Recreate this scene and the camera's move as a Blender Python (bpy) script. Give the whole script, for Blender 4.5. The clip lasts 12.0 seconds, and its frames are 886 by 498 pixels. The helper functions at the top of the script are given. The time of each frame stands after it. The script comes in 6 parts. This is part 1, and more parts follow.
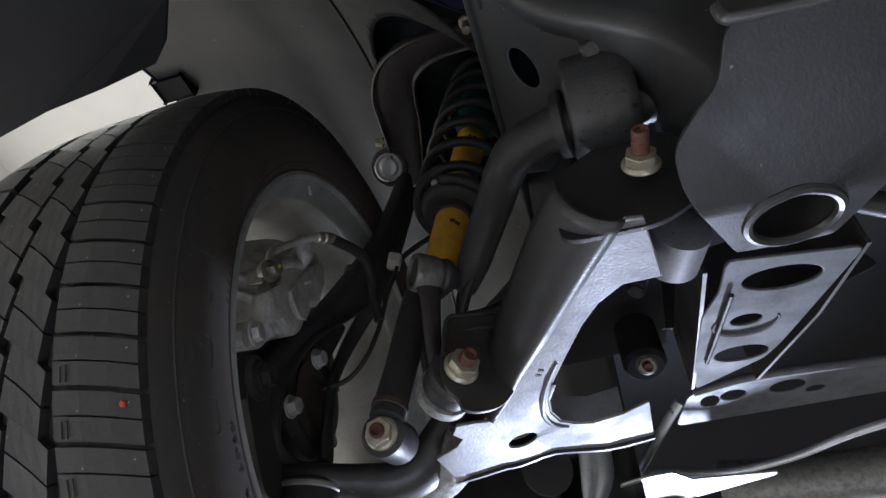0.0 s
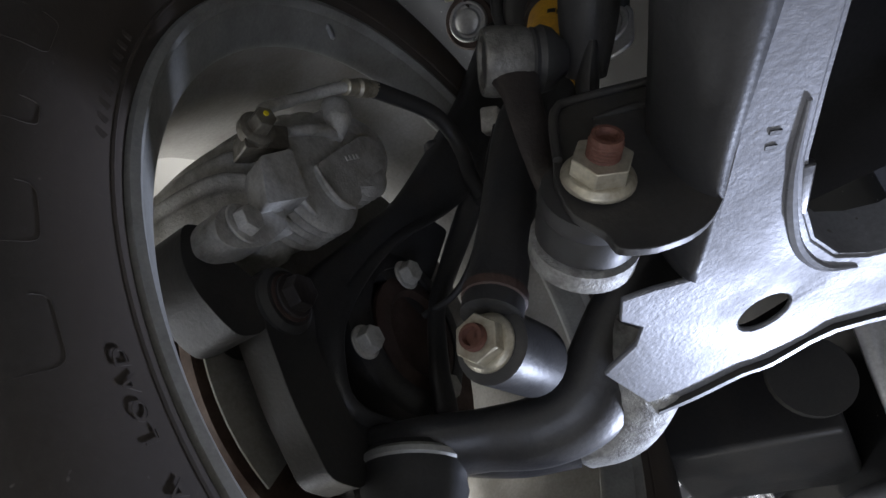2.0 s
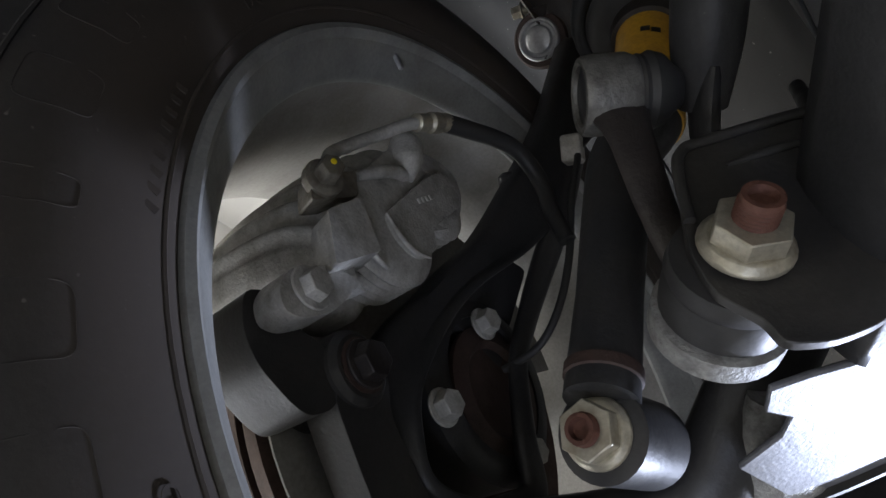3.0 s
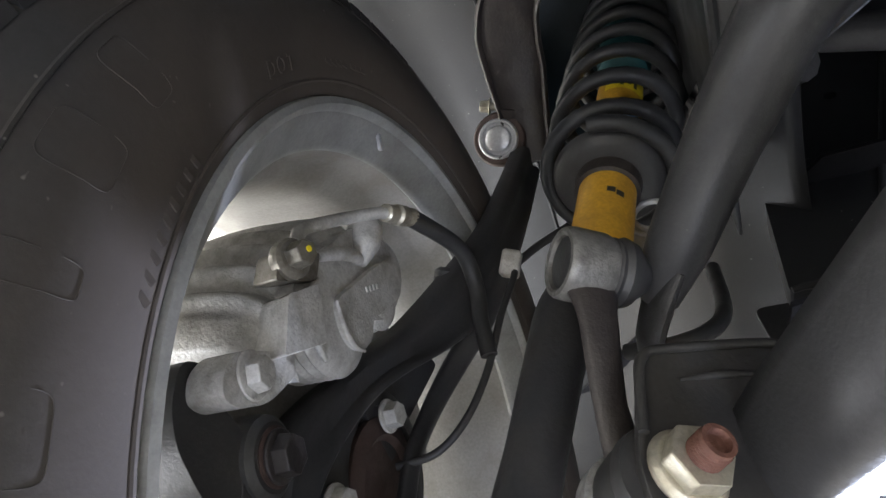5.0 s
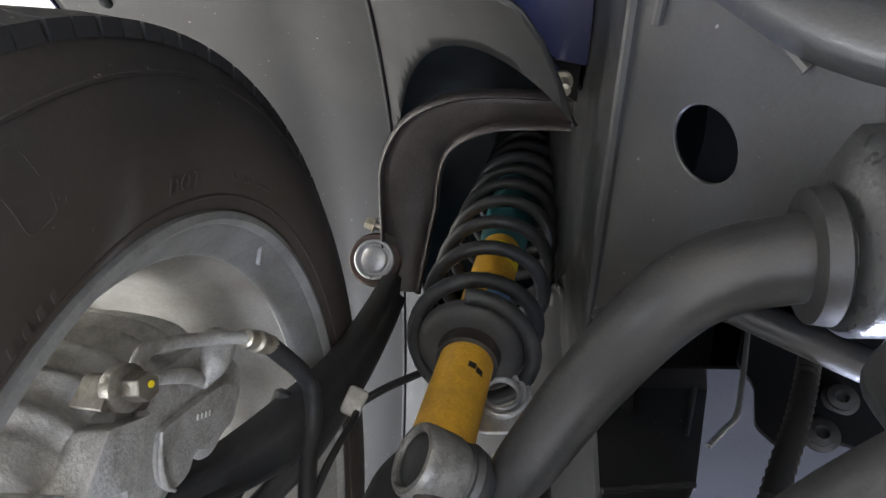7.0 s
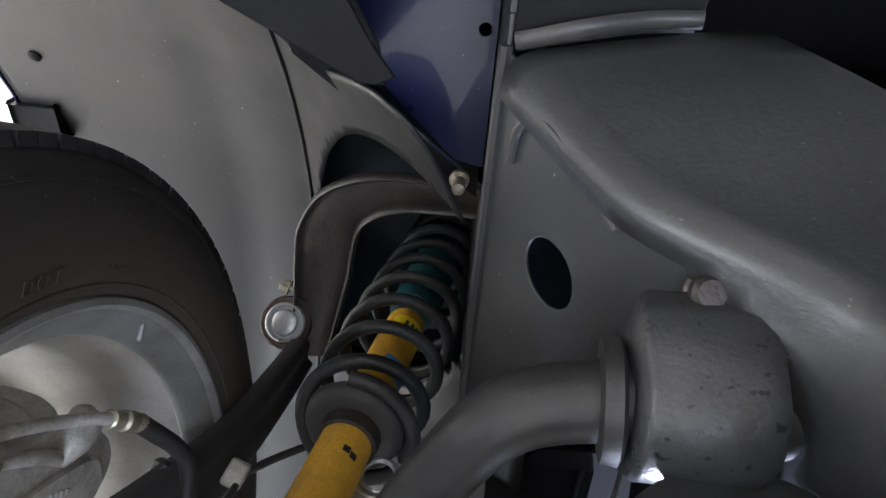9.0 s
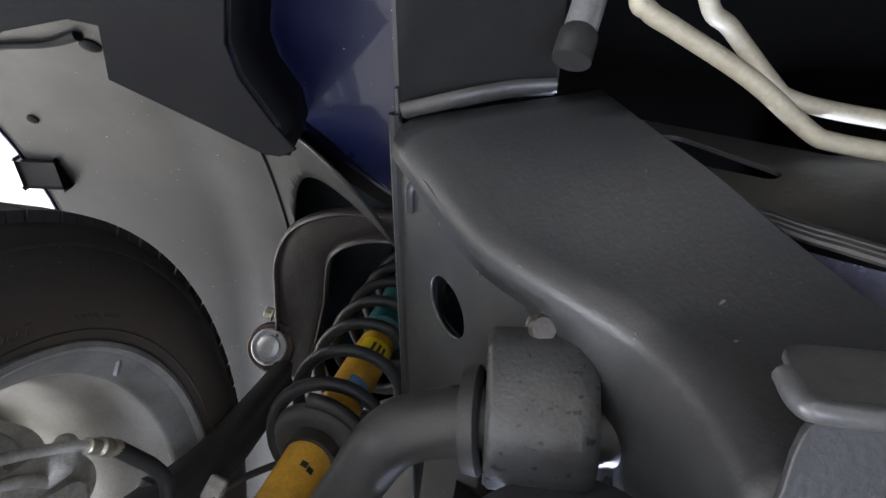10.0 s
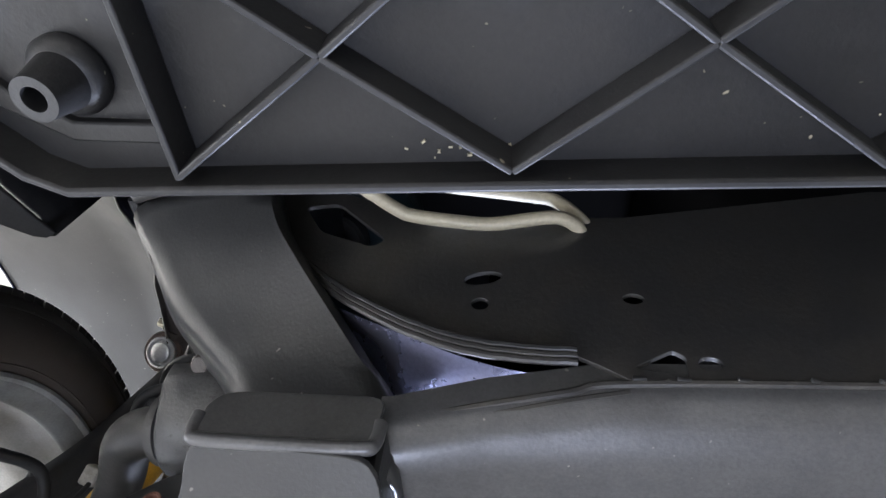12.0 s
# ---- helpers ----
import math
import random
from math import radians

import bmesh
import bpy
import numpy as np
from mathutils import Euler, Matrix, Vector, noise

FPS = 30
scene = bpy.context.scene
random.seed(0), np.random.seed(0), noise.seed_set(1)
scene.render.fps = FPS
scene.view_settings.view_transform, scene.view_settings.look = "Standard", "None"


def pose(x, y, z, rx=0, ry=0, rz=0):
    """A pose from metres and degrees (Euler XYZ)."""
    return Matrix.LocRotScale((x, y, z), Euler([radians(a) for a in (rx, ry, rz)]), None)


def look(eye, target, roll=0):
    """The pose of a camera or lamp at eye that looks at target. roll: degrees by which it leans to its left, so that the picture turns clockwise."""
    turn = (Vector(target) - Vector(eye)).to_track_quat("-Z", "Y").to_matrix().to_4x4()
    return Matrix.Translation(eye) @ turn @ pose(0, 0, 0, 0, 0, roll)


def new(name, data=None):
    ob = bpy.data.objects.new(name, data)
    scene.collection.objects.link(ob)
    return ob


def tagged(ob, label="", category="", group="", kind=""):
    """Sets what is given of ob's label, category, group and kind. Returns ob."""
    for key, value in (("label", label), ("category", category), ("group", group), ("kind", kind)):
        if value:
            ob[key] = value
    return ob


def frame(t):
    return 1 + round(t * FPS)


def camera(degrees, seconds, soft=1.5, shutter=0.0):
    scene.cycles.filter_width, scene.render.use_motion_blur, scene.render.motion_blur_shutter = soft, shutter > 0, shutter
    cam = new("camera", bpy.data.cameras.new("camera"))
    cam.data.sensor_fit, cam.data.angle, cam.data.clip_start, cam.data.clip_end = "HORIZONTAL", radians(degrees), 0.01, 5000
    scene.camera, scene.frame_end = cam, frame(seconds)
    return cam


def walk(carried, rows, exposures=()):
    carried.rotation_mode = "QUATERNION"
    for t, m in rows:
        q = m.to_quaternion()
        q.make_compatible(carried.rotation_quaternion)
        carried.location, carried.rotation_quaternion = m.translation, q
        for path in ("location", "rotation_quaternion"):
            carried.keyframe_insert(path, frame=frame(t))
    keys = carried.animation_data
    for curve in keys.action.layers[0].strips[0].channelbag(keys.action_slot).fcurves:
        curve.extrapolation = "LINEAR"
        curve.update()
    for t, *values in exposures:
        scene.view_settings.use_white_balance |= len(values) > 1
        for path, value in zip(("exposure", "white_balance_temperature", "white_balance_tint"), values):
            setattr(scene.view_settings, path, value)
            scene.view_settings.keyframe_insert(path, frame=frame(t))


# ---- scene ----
cam = camera(71.65, 12.0)
PATH = [
    (0, (0.0057, 0.0072, 1.5054), (-0.1941, 0.7256, 2.1717), -1.62),
    (0.5, (0.0075, 0.0989, 1.5226), (-0.2966, 0.7792, 2.1896), -0.85),
    (1, (-0.0183, 0.1660, 1.5293), (-0.3833, 0.8414, 2.1701), -1.66),
    (1.5, (-0.0500, 0.2102, 1.5433), (-0.4385, 0.8814, 2.1745), -4.80),
    (2, (-0.0493, 0.2562, 1.5879), (-0.5031, 0.8742, 2.2299), -2.31),
    (2.5, (-0.0593, 0.2603, 1.6186), (-0.5820, 0.8176, 2.2637), 0.52),
    (4.5, (-0.0865, 0.2284, 1.6517), (-0.5103, 0.8285, 2.3301), 6.50),
    (5, (-0.0888, 0.2086, 1.6617), (-0.4264, 0.8377, 2.3619), 7.03),
    (5.5, (-0.0928, 0.1986, 1.6701), (-0.3514, 0.8334, 2.3982), 7.58),
    (6, (-0.0979, 0.1892, 1.6812), (-0.2810, 0.8212, 2.4342), 7.73),
    (6.5, (-0.1017, 0.1782, 1.6908), (-0.2220, 0.8008, 2.4640), 7.87),
    (7, (-0.1022, 0.1712, 1.6964), (-0.1864, 0.7627, 2.4983), 7.98),
    (9, (-0.0503, 0.1262, 1.7051), (-0.0754, 0.6687, 2.5448), 7.70),
    (9.5, (-0.0182, 0.1047, 1.6943), (-0.0676, 0.6449, 2.5344), 9.66),
    (10, (0.0219, 0.0802, 1.6810), (-0.0520, 0.6168, 2.5216), 9.35),
    (10.5, (0.0681, 0.0465, 1.6753), (-0.0260, 0.5724, 2.5206), 10.40),
    (11, (0.1273, 0.0177, 1.6652), (0.0343, 0.5535, 2.5044), 9.40),
    (11.5, (0.1849, -0.0048, 1.6502), (0.0840, 0.5558, 2.4721), 8.72),
    (12, (0.2505, -0.0222, 1.6367), (0.1450, 0.5586, 2.4439), 8.16),
]
EXPOSURES = [(0.0, -1.15, 6450, 10), (1.0, -1.15, 6450, 10), (2.5, -1.2, 6450, 10), (4.5, 0.45, 6550, 10), (5.5, 0.65, 6550, 10), (7.0, 0.8, 6500, 10), (9.0, 0.45, 6350, 11), (12.0, 0.35, 6350, 11)]
walk(cam, [(t, look(eye, target, roll)) for t, eye, target, roll in PATH],
     exposures=EXPOSURES)

# LED work lamp near the floor, workshop ceiling strip lights, two added fill lamps

# ---- world and lights ----
world = bpy.data.worlds.new("workshop_air")
scene.world = world
world.use_nodes = True
world.node_tree.nodes["Background"].inputs[0].default_value = (0.75, 0.8, 1.0, 1)
world.node_tree.nodes["Background"].inputs[1].default_value = 0.05


def area_lamp(name, m, w, h, power, colour):
    data = bpy.data.lights.new(name, "AREA")
    data.shape, data.size, data.size_y, data.energy, data.color = "RECTANGLE", w, h, power, colour
    ob = new(name, data)
    ob.matrix_world = m
    return ob


def spot_lamp(name, m, power, colour, cone, blend, radius):
    data = bpy.data.lights.new(name, "SPOT")
    data.energy, data.color, data.spot_size, data.spot_blend, data.shadow_soft_size = power, colour, radians(cone), blend, radius
    ob = new(name, data)
    ob.matrix_world = m
    return ob


spot_lamp("work_light", look((0.20, 2.50, 1.10), (0.05, 0.50, 1.78)), 560.0, (0.68, 0.76, 1.0), 40.0, 0.5, 0.09)
# added fill from below to brighten undersides; no such lamp is known
area_lamp("underside_fill_lamp", look((0.30, -0.02, 0.30), (0.28, 0.15, 1.82)), 0.6, 0.4, 10.0, (0.72, 0.79, 1.0))
area_lamp("ceiling_strip_light", look((-1.35, 0.4, 3.9), (-1.35, 0.4, 0)), 0.8, 4.0, 600.0, (1.0, 0.99, 0.97))
area_lamp("ceiling_strip_light", look((1.2, -2.2, 3.9), (1.2, -2.2, 0)), 0.7, 3.0, 12.0, (1.0, 0.985, 0.96))
# added fill from the west for liner and wheel; the wall has no doorway
area_lamp("west_fill_light", look((-2.9, 0.6, 0.6), (0, 0.6, 1.3)), 2.6, 1.0, 120.0, (0.88, 0.92, 1.0))

# ---- materials ----


def mat(name, base, rough=0.6, metal=0.0, dirt=None, amount=0.35, scale=30.0, bump=0.15, fine=400.0, coat=0.0, spec=0.5, spots=None):
    m = bpy.data.materials.new(name)
    m.use_nodes = True
    nt = m.node_tree
    N, L = nt.nodes, nt.links
    b = N["Principled BSDF"]
    b.inputs["Roughness"].default_value, b.inputs["Metallic"].default_value = rough, metal
    b.inputs["Coat Weight"].default_value = coat
    b.inputs["Specular IOR Level"].default_value = spec
    co = N.new("ShaderNodeTexCoord")

    def tex(s, detail=4.0, rgh=0.6):
        n = N.new("ShaderNodeTexNoise")
        n.inputs["Scale"].default_value, n.inputs["Detail"].default_value, n.inputs["Roughness"].default_value = s, detail, rgh
        L.new(co.outputs["Object"], n.inputs["Vector"])
        return n

    def ramp(src, lo, hi):
        n = N.new("ShaderNodeMapRange")
        n.inputs["From Min"].default_value, n.inputs["From Max"].default_value = lo, hi
        L.new(src, n.inputs["Value"])
        return n

    def mix(a, c, f, kind="MIX"):
        n = N.new("ShaderNodeMix")
        n.data_type, n.blend_type = "RGBA", kind
        for sock, v in ((n.inputs[6], a), (n.inputs[7], c)):
            if isinstance(v, tuple):
                sock.default_value = (*v, 1)
            else:
                L.new(v, sock)
        if isinstance(f, float):
            n.inputs[0].default_value = f
        else:
            L.new(f, n.inputs[0])
        return n.outputs[2]

    big, small = tex(scale), tex(fine, 3.0)
    dirt = dirt or tuple(c * 0.55 for c in base)
    f1 = ramp(big.outputs[0], 0.42, 0.72)
    mul = N.new("ShaderNodeMath")
    mul.operation = "MULTIPLY"
    mul.inputs[1].default_value = amount
    L.new(f1.outputs[0], mul.inputs[0])
    col = mix(base, dirt, mul.outputs[0])
    f2 = ramp(small.outputs[0], 0.3, 0.7)
    grain = mix((0.86, 0.86, 0.86), (1.1, 1.1, 1.1), f2.outputs[0])
    col = mix(col, grain, 1.0, "MULTIPLY")
    if spots:
        colour, density = spots
        v = tex(220.0, 1.0)
        f3 = ramp(v.outputs[0], density, density + 0.05)
        col = mix(col, colour, f3.outputs[0])
    L.new(col, b.inputs["Base Color"])
    r = ramp(big.outputs[0], 0.3, 0.7)
    r.inputs["To Min"].default_value, r.inputs["To Max"].default_value = max(0.05, rough - 0.1), min(1.0, rough + 0.12)
    L.new(r.outputs[0], b.inputs["Roughness"])
    bp = N.new("ShaderNodeBump")
    bp.inputs["Strength"].default_value, bp.inputs["Distance"].default_value = bump, 0.001
    add = N.new("ShaderNodeMath")
    L.new(small.outputs[0], add.inputs[0])
    L.new(big.outputs[0], add.inputs[1])
    L.new(add.outputs[0], bp.inputs["Height"])
    L.new(bp.outputs[0], b.inputs["Normal"])
    return m


RUBBER = mat("tyre_rubber", (0.034, 0.0335, 0.034), 0.6, 0, (0.042, 0.034, 0.028), 0.75, 14, 0.12, 300, spots=((0.2, 0.19, 0.17), 0.75))
# brown dust settled in a ring next to the rim
rn, rl = RUBBER.node_tree.nodes, RUBBER.node_tree.links
r_xyz = rn.new("ShaderNodeSeparateXYZ")
rl.new(rn["Texture Coordinate"].outputs["Object"], r_xyz.inputs[0])
r_len = rn.new("ShaderNodeVectorMath")
r_len.operation = "DISTANCE"
r_join = rn.new("ShaderNodeCombineXYZ")
rl.new(r_xyz.outputs[1], r_join.inputs[1])
rl.new(r_xyz.outputs[2], r_join.inputs[2])
rl.new(r_join.outputs[0], r_len.inputs[0])
r_len.inputs[1].default_value = (0, 0.536, 1.830)
r_map = rn.new("ShaderNodeMapRange")
r_map.interpolation_type = "SMOOTHSTEP"
r_map.inputs["From Min"].default_value, r_map.inputs["From Max"].default_value = 0.300, 0.250
r_map.inputs["To Max"].default_value = 0.8
rl.new(r_len.outputs["Value"], r_map.inputs["Value"])
r_mix = rn.new("ShaderNodeMix")
r_mix.data_type = "RGBA"
r_mix.inputs[7].default_value = (0.066, 0.053, 0.043, 1)
rl.new(rn["Principled BSDF"].inputs["Base Color"].links[0].from_socket, r_mix.inputs[6])
rl.new(r_map.outputs[0], r_mix.inputs[0])
rl.new(r_mix.outputs[2], rn["Principled BSDF"].inputs["Base Color"])
TREAD = mat("tyre_tread_rubber", (0.03, 0.03, 0.032), 0.65, 0, (0.05, 0.046, 0.042), 0.6, 18, 0.15, 300, spots=((0.28, 0.27, 0.25), 0.745))
LETTER = mat("worn_lettering_rubber", (0.04, 0.034, 0.03), 0.75, 0, (0.085, 0.062, 0.045), 0.5, 60, 0.1)
SMOOTH_RUBBER = mat("smooth_rubber", (0.03, 0.03, 0.031), 0.5, 0, (0.05, 0.047, 0.043), 0.5, 40, 0.1)
RIM = mat("painted_alloy", (0.40, 0.405, 0.39), 0.48, 0.4, (0.22, 0.21, 0.19), 0.6, 25, 0.1)
BARREL = mat("brake_dusted_alloy", (0.30, 0.29, 0.27), 0.6, 0.2, (0.17, 0.155, 0.135), 0.6, 16, 0.1)
CAST = mat("cast_aluminium", (0.56, 0.55, 0.52), 0.42, 0.2, (0.26, 0.24, 0.20), 0.8, 60, 0.6, 500)
BLACK_STEEL = mat("black_painted_steel", (0.034, 0.034, 0.036), 0.40, 0.0, (0.055, 0.050, 0.045), 0.6, 30, 0.22, 350)
FRAME_GREY = mat("grey_coated_steel", (0.031, 0.032, 0.034), 0.38, 0.1, (0.023, 0.023, 0.025), 0.6, 14, 0.16, 450, spots=((0.18, 0.17, 0.16), 0.77))
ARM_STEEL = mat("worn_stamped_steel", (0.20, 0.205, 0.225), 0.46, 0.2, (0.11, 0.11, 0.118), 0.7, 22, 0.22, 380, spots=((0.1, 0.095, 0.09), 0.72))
# darker copy of the arm steel, with the rolled side's shade in its colour
ARM_SHADED = mat("shaded_stamped_steel", (0.040, 0.040, 0.042), 0.42, 0.15, (0.028, 0.028, 0.03), 0.7, 22, 0.18, 380)
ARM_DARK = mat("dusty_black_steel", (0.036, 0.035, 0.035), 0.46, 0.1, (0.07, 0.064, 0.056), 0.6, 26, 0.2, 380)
SHOT = mat("shot_peened_casting", (0.42, 0.42, 0.41), 0.6, 0.4, (0.16, 0.15, 0.14), 0.8, 120, 0.8, 500)
LINER = mat("grey_wheel_arch_liner", (0.019, 0.019, 0.020), 0.40, 0.0, (0.014, 0.014, 0.014), 0.6, 9, 0.12, 350, spec=0.4, spots=((0.2, 0.19, 0.18), 0.765))
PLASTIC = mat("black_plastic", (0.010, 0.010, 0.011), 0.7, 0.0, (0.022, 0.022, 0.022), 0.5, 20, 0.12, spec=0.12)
TRAY = mat("dusty_grey_plastic", (0.016, 0.016, 0.017), 0.5, 0.0, (0.031, 0.030, 0.029), 0.6, 16, 0.15, 400, spec=0.3, spots=((0.3, 0.27, 0.2), 0.785))
BLUE = mat("deep_blue_paint", (0.010, 0.014, 0.060), 0.35, 0.1, (0.03, 0.035, 0.09), 0.5, 10, 0.06, coat=0.4, spots=((0.4, 0.42, 0.5), 0.775))
TOWER = mat("dark_teal_primer", (0.030, 0.050, 0.060), 0.5, 0.0, (0.020, 0.030, 0.035), 0.6, 18, 0.1)
YELLOW = mat("yellow_paint", (0.66, 0.36, 0.035), 0.42, 0.0, (0.33, 0.19, 0.05), 0.5, 45, 0.1, coat=0.2)
LABEL_YELLOW = mat("bright_yellow_label", (0.85, 0.66, 0.02), 0.4, 0.0, (0.55, 0.42, 0.05), 0.4, 60, 0.05)
LABEL_BLUE = mat("pale_blue_label", (0.10, 0.25, 0.52), 0.4, 0.0, (0.3, 0.38, 0.5), 0.6, 90, 0.05)
TEAL = mat("teal_foam", (0.015, 0.10, 0.115), 0.55, 0.0, (0.01, 0.06, 0.07), 0.5, 40, 0.1)
SPRING = mat("black_coated_spring_steel", (0.020, 0.021, 0.023), 0.42, 0.0, (0.045, 0.045, 0.046), 0.5, 50, 0.15, spec=0.35)
ZINC = mat("zinc_plated_nut", (0.52, 0.49, 0.40), 0.42, 0.65, (0.26, 0.21, 0.14), 0.7, 90, 0.25)
RUST = mat("rusty_thread", (0.125, 0.055, 0.040), 0.75, 0.1, (0.13, 0.05, 0.03), 0.6, 150, 0.5)
RUST_RUBBER = mat("rust_stained_rubber", (0.066, 0.040, 0.033), 0.6, 0.0, (0.04, 0.028, 0.024), 0.6, 60, 0.3)
UCA_STEEL = mat("brown_dusted_forging", (0.034, 0.029, 0.028), 0.40, 0.15, (0.062, 0.052, 0.046), 0.7, 40, 0.35)
CREAM = mat("cream_coated_pipe", (0.44, 0.40, 0.30), 0.45, 0.1, (0.3, 0.27, 0.2), 0.5, 50, 0.1)
SILVER = mat("silver_pipe", (0.55, 0.56, 0.58), 0.35, 0.7, (0.35, 0.35, 0.36), 0.5, 40, 0.1)
DISC_STEEL = mat("rusted_disc_iron", (0.11, 0.075, 0.06), 0.6, 0.5, (0.06, 0.035, 0.028), 0.6, 60, 0.2)
# bluish lamp light on the gusset, put into a pale violet metal
LIT_GUSSET = mat("bluish_lit_metal", (0.34, 0.35, 0.50), 0.28, 0.8, (0.22, 0.22, 0.33), 0.5, 25, 0.12)
BRIGHT = mat("bright_galvanised_sheet", (0.14, 0.142, 0.155), 0.52, 0.25, (0.075, 0.075, 0.08), 0.7, 40, 0.3)
FOIL = mat("crumpled_foil", (0.7, 0.7, 0.72), 0.25, 0.9, (0.4, 0.4, 0.42), 0.5, 30, 1.0, 60)
# near-black without gloss: shade put into the colour of unlit parts
DARK = mat("unlit_parts_dark", (0.022, 0.022, 0.024), 0.9, 0.0, (0.03, 0.03, 0.03), 0.5, 8, 0.1, spec=0.05)
BAR_STEEL = mat("grey_black_tube_steel", (0.026, 0.026, 0.027), 0.42, 0.0, (0.042, 0.040, 0.039), 0.65, 26, 0.2, 420, spec=0.4, spots=((0.12, 0.11, 0.10), 0.755))
BANJO = mat("oily_plated_steel", (0.20, 0.185, 0.15), 0.4, 0.4, (0.10, 0.075, 0.05), 0.7, 130, 0.3)
WORN_STEEL = mat("scraped_bare_steel", (0.20, 0.195, 0.18), 0.42, 0.4, (0.07, 0.066, 0.06), 0.75, 110, 0.5)
# paler than the rest of the subframe; lamp light put into the colour
MEMBER_STEEL = mat("lit_member_steel", (0.105, 0.108, 0.12), 0.6, 0.0, (0.06, 0.06, 0.065), 0.7, 30, 0.2, 380, spec=0.2)
# lighter, glossier copy of FRAME_GREY; the lamp highlight is put into it
LIT_GREY = mat("lit_grey_coat", (0.10, 0.101, 0.107), 0.36, 0.3, (0.045, 0.045, 0.048), 0.6, 18, 0.14, 450, spots=((0.25, 0.24, 0.23), 0.77))
CLAMP_COAT = mat("pitted_grey_coat", (0.040, 0.041, 0.043), 0.36, 0.1, (0.026, 0.026, 0.028), 0.6, 30, 0.25, 450, spots=((0.008, 0.008, 0.009), 0.66))
RED_PAINT = mat("red_paint_mark", (0.5, 0.05, 0.03), 0.6)
WALL_TILE = mat("cream_wall_panel", (0.8, 0.79, 0.76), 0.5, 0.0, (0.7, 0.68, 0.62), 0.4, 3, 0.05)
JOINT = mat("dark_panel_joint", (0.25, 0.18, 0.14), 0.8)
CONCRETE = mat("workshop_concrete", (0.38, 0.38, 0.375), 0.6, 0.0, (0.28, 0.28, 0.275), 0.6, 3, 0.2, 120)

# ---- mesh helpers ----


def V(*a):
    return Vector(a)


def along(p, d):
    """A frame at p whose z axis runs along d."""
    return Matrix.Translation(p) @ Vector(d).to_track_quat("Z", "Y").to_matrix().to_4x4()


def finish(name, bm, material, smooth=38.0, bevel=0.0):
    me = bpy.data.meshes.new(name)
    bmesh.ops.recalc_face_normals(bm, faces=bm.faces)
    bm.to_mesh(me)
    bm.free()
    me.materials.append(material)
    for p in me.polygons:
        p.use_smooth = True
    me.set_sharp_from_angle(angle=radians(smooth))
    ob = new(name, me)
    if bevel:
        md = ob.modifiers.new("bevel", "BEVEL")
        md.width, md.segments, md.limit_method, md.angle_limit = bevel, 2, "ANGLE", radians(40)
    return ob


def part(name, bm, material, parent, label="", smooth=38.0, bevel=0.0):
    ob = finish(name, bm, material, smooth, bevel)
    ob.parent = parent
    if parent.type == "EMPTY":
        ob.matrix_parent_inverse = Matrix.Translation(parent.location).inverted()
    return tagged(ob, label)


def thing(name, at, label, category, group="", kind=""):
    ob = new(name)
    ob.empty_display_size = 0.02
    ob.location = at
    return tagged(ob, label, category, group, kind)


def solo(name, bm, material, label, category, kind="", group="", smooth=38.0, bevel=0.0):
    return tagged(finish(name, bm, material, smooth, bevel), label, category, group, kind)


def spline(pts, n=8):
    P = [Vector(p) for p in pts]
    Q = [2 * P[0] - P[1], *P, 2 * P[-1] - P[-2]]
    out = []
    for i in range(len(P) - 1):
        a, b, c, d = Q[i:i + 4]
        for k in range(n):
            s = k / n
            out.append(0.5 * ((2 * b) + (c - a) * s + (2 * a - 5 * b + 4 * c - d) * s * s + (3 * b - a - 3 * c + d) * s ** 3))
    return out + [P[-1]]


def tube(bm, pts, r, segs=16, flat=None, up=(0, 0, 1)):
    """Sweep a round (or, with flat=(a, b), elliptic) section along pts; r: a number or one per point."""
    pts = [Vector(p) for p in pts]
    n = len(pts)
    rs = [r] * n if not isinstance(r, (list, tuple)) else [r[0] + 0 * i for i in range(n)] if len(r) == 1 else [
        float(np.interp(i / (n - 1), np.linspace(0, 1, len(r)), r)) for i in range(n)]
    rings = []
    t0 = (pts[1] - pts[0]).normalized()
    u = Vector(up) - t0 * Vector(up).dot(t0)
    if u.length < 1e-3:
        u = Vector((1, 0, 0)) - t0 * t0.x
    u.normalize()
    for i, p in enumerate(pts):
        t = (pts[min(i + 1, n - 1)] - pts[max(i - 1, 0)]).normalized()
        u = (u - t * u.dot(t)).normalized()
        w = t.cross(u)
        a, b = flat if flat else (1, 1)
        rings.append([bm.verts.new(p + (u * math.cos(2 * math.pi * k / segs) * b + w * math.sin(2 * math.pi * k / segs) * a) * rs[i]) for k in range(segs)])
    for A, B in zip(rings, rings[1:]):
        for k in range(segs):
            bm.faces.new((A[k], A[(k + 1) % segs], B[(k + 1) % segs], B[k]))
    bm.faces.new(rings[0][::-1])
    bm.faces.new(rings[-1])
    return bm


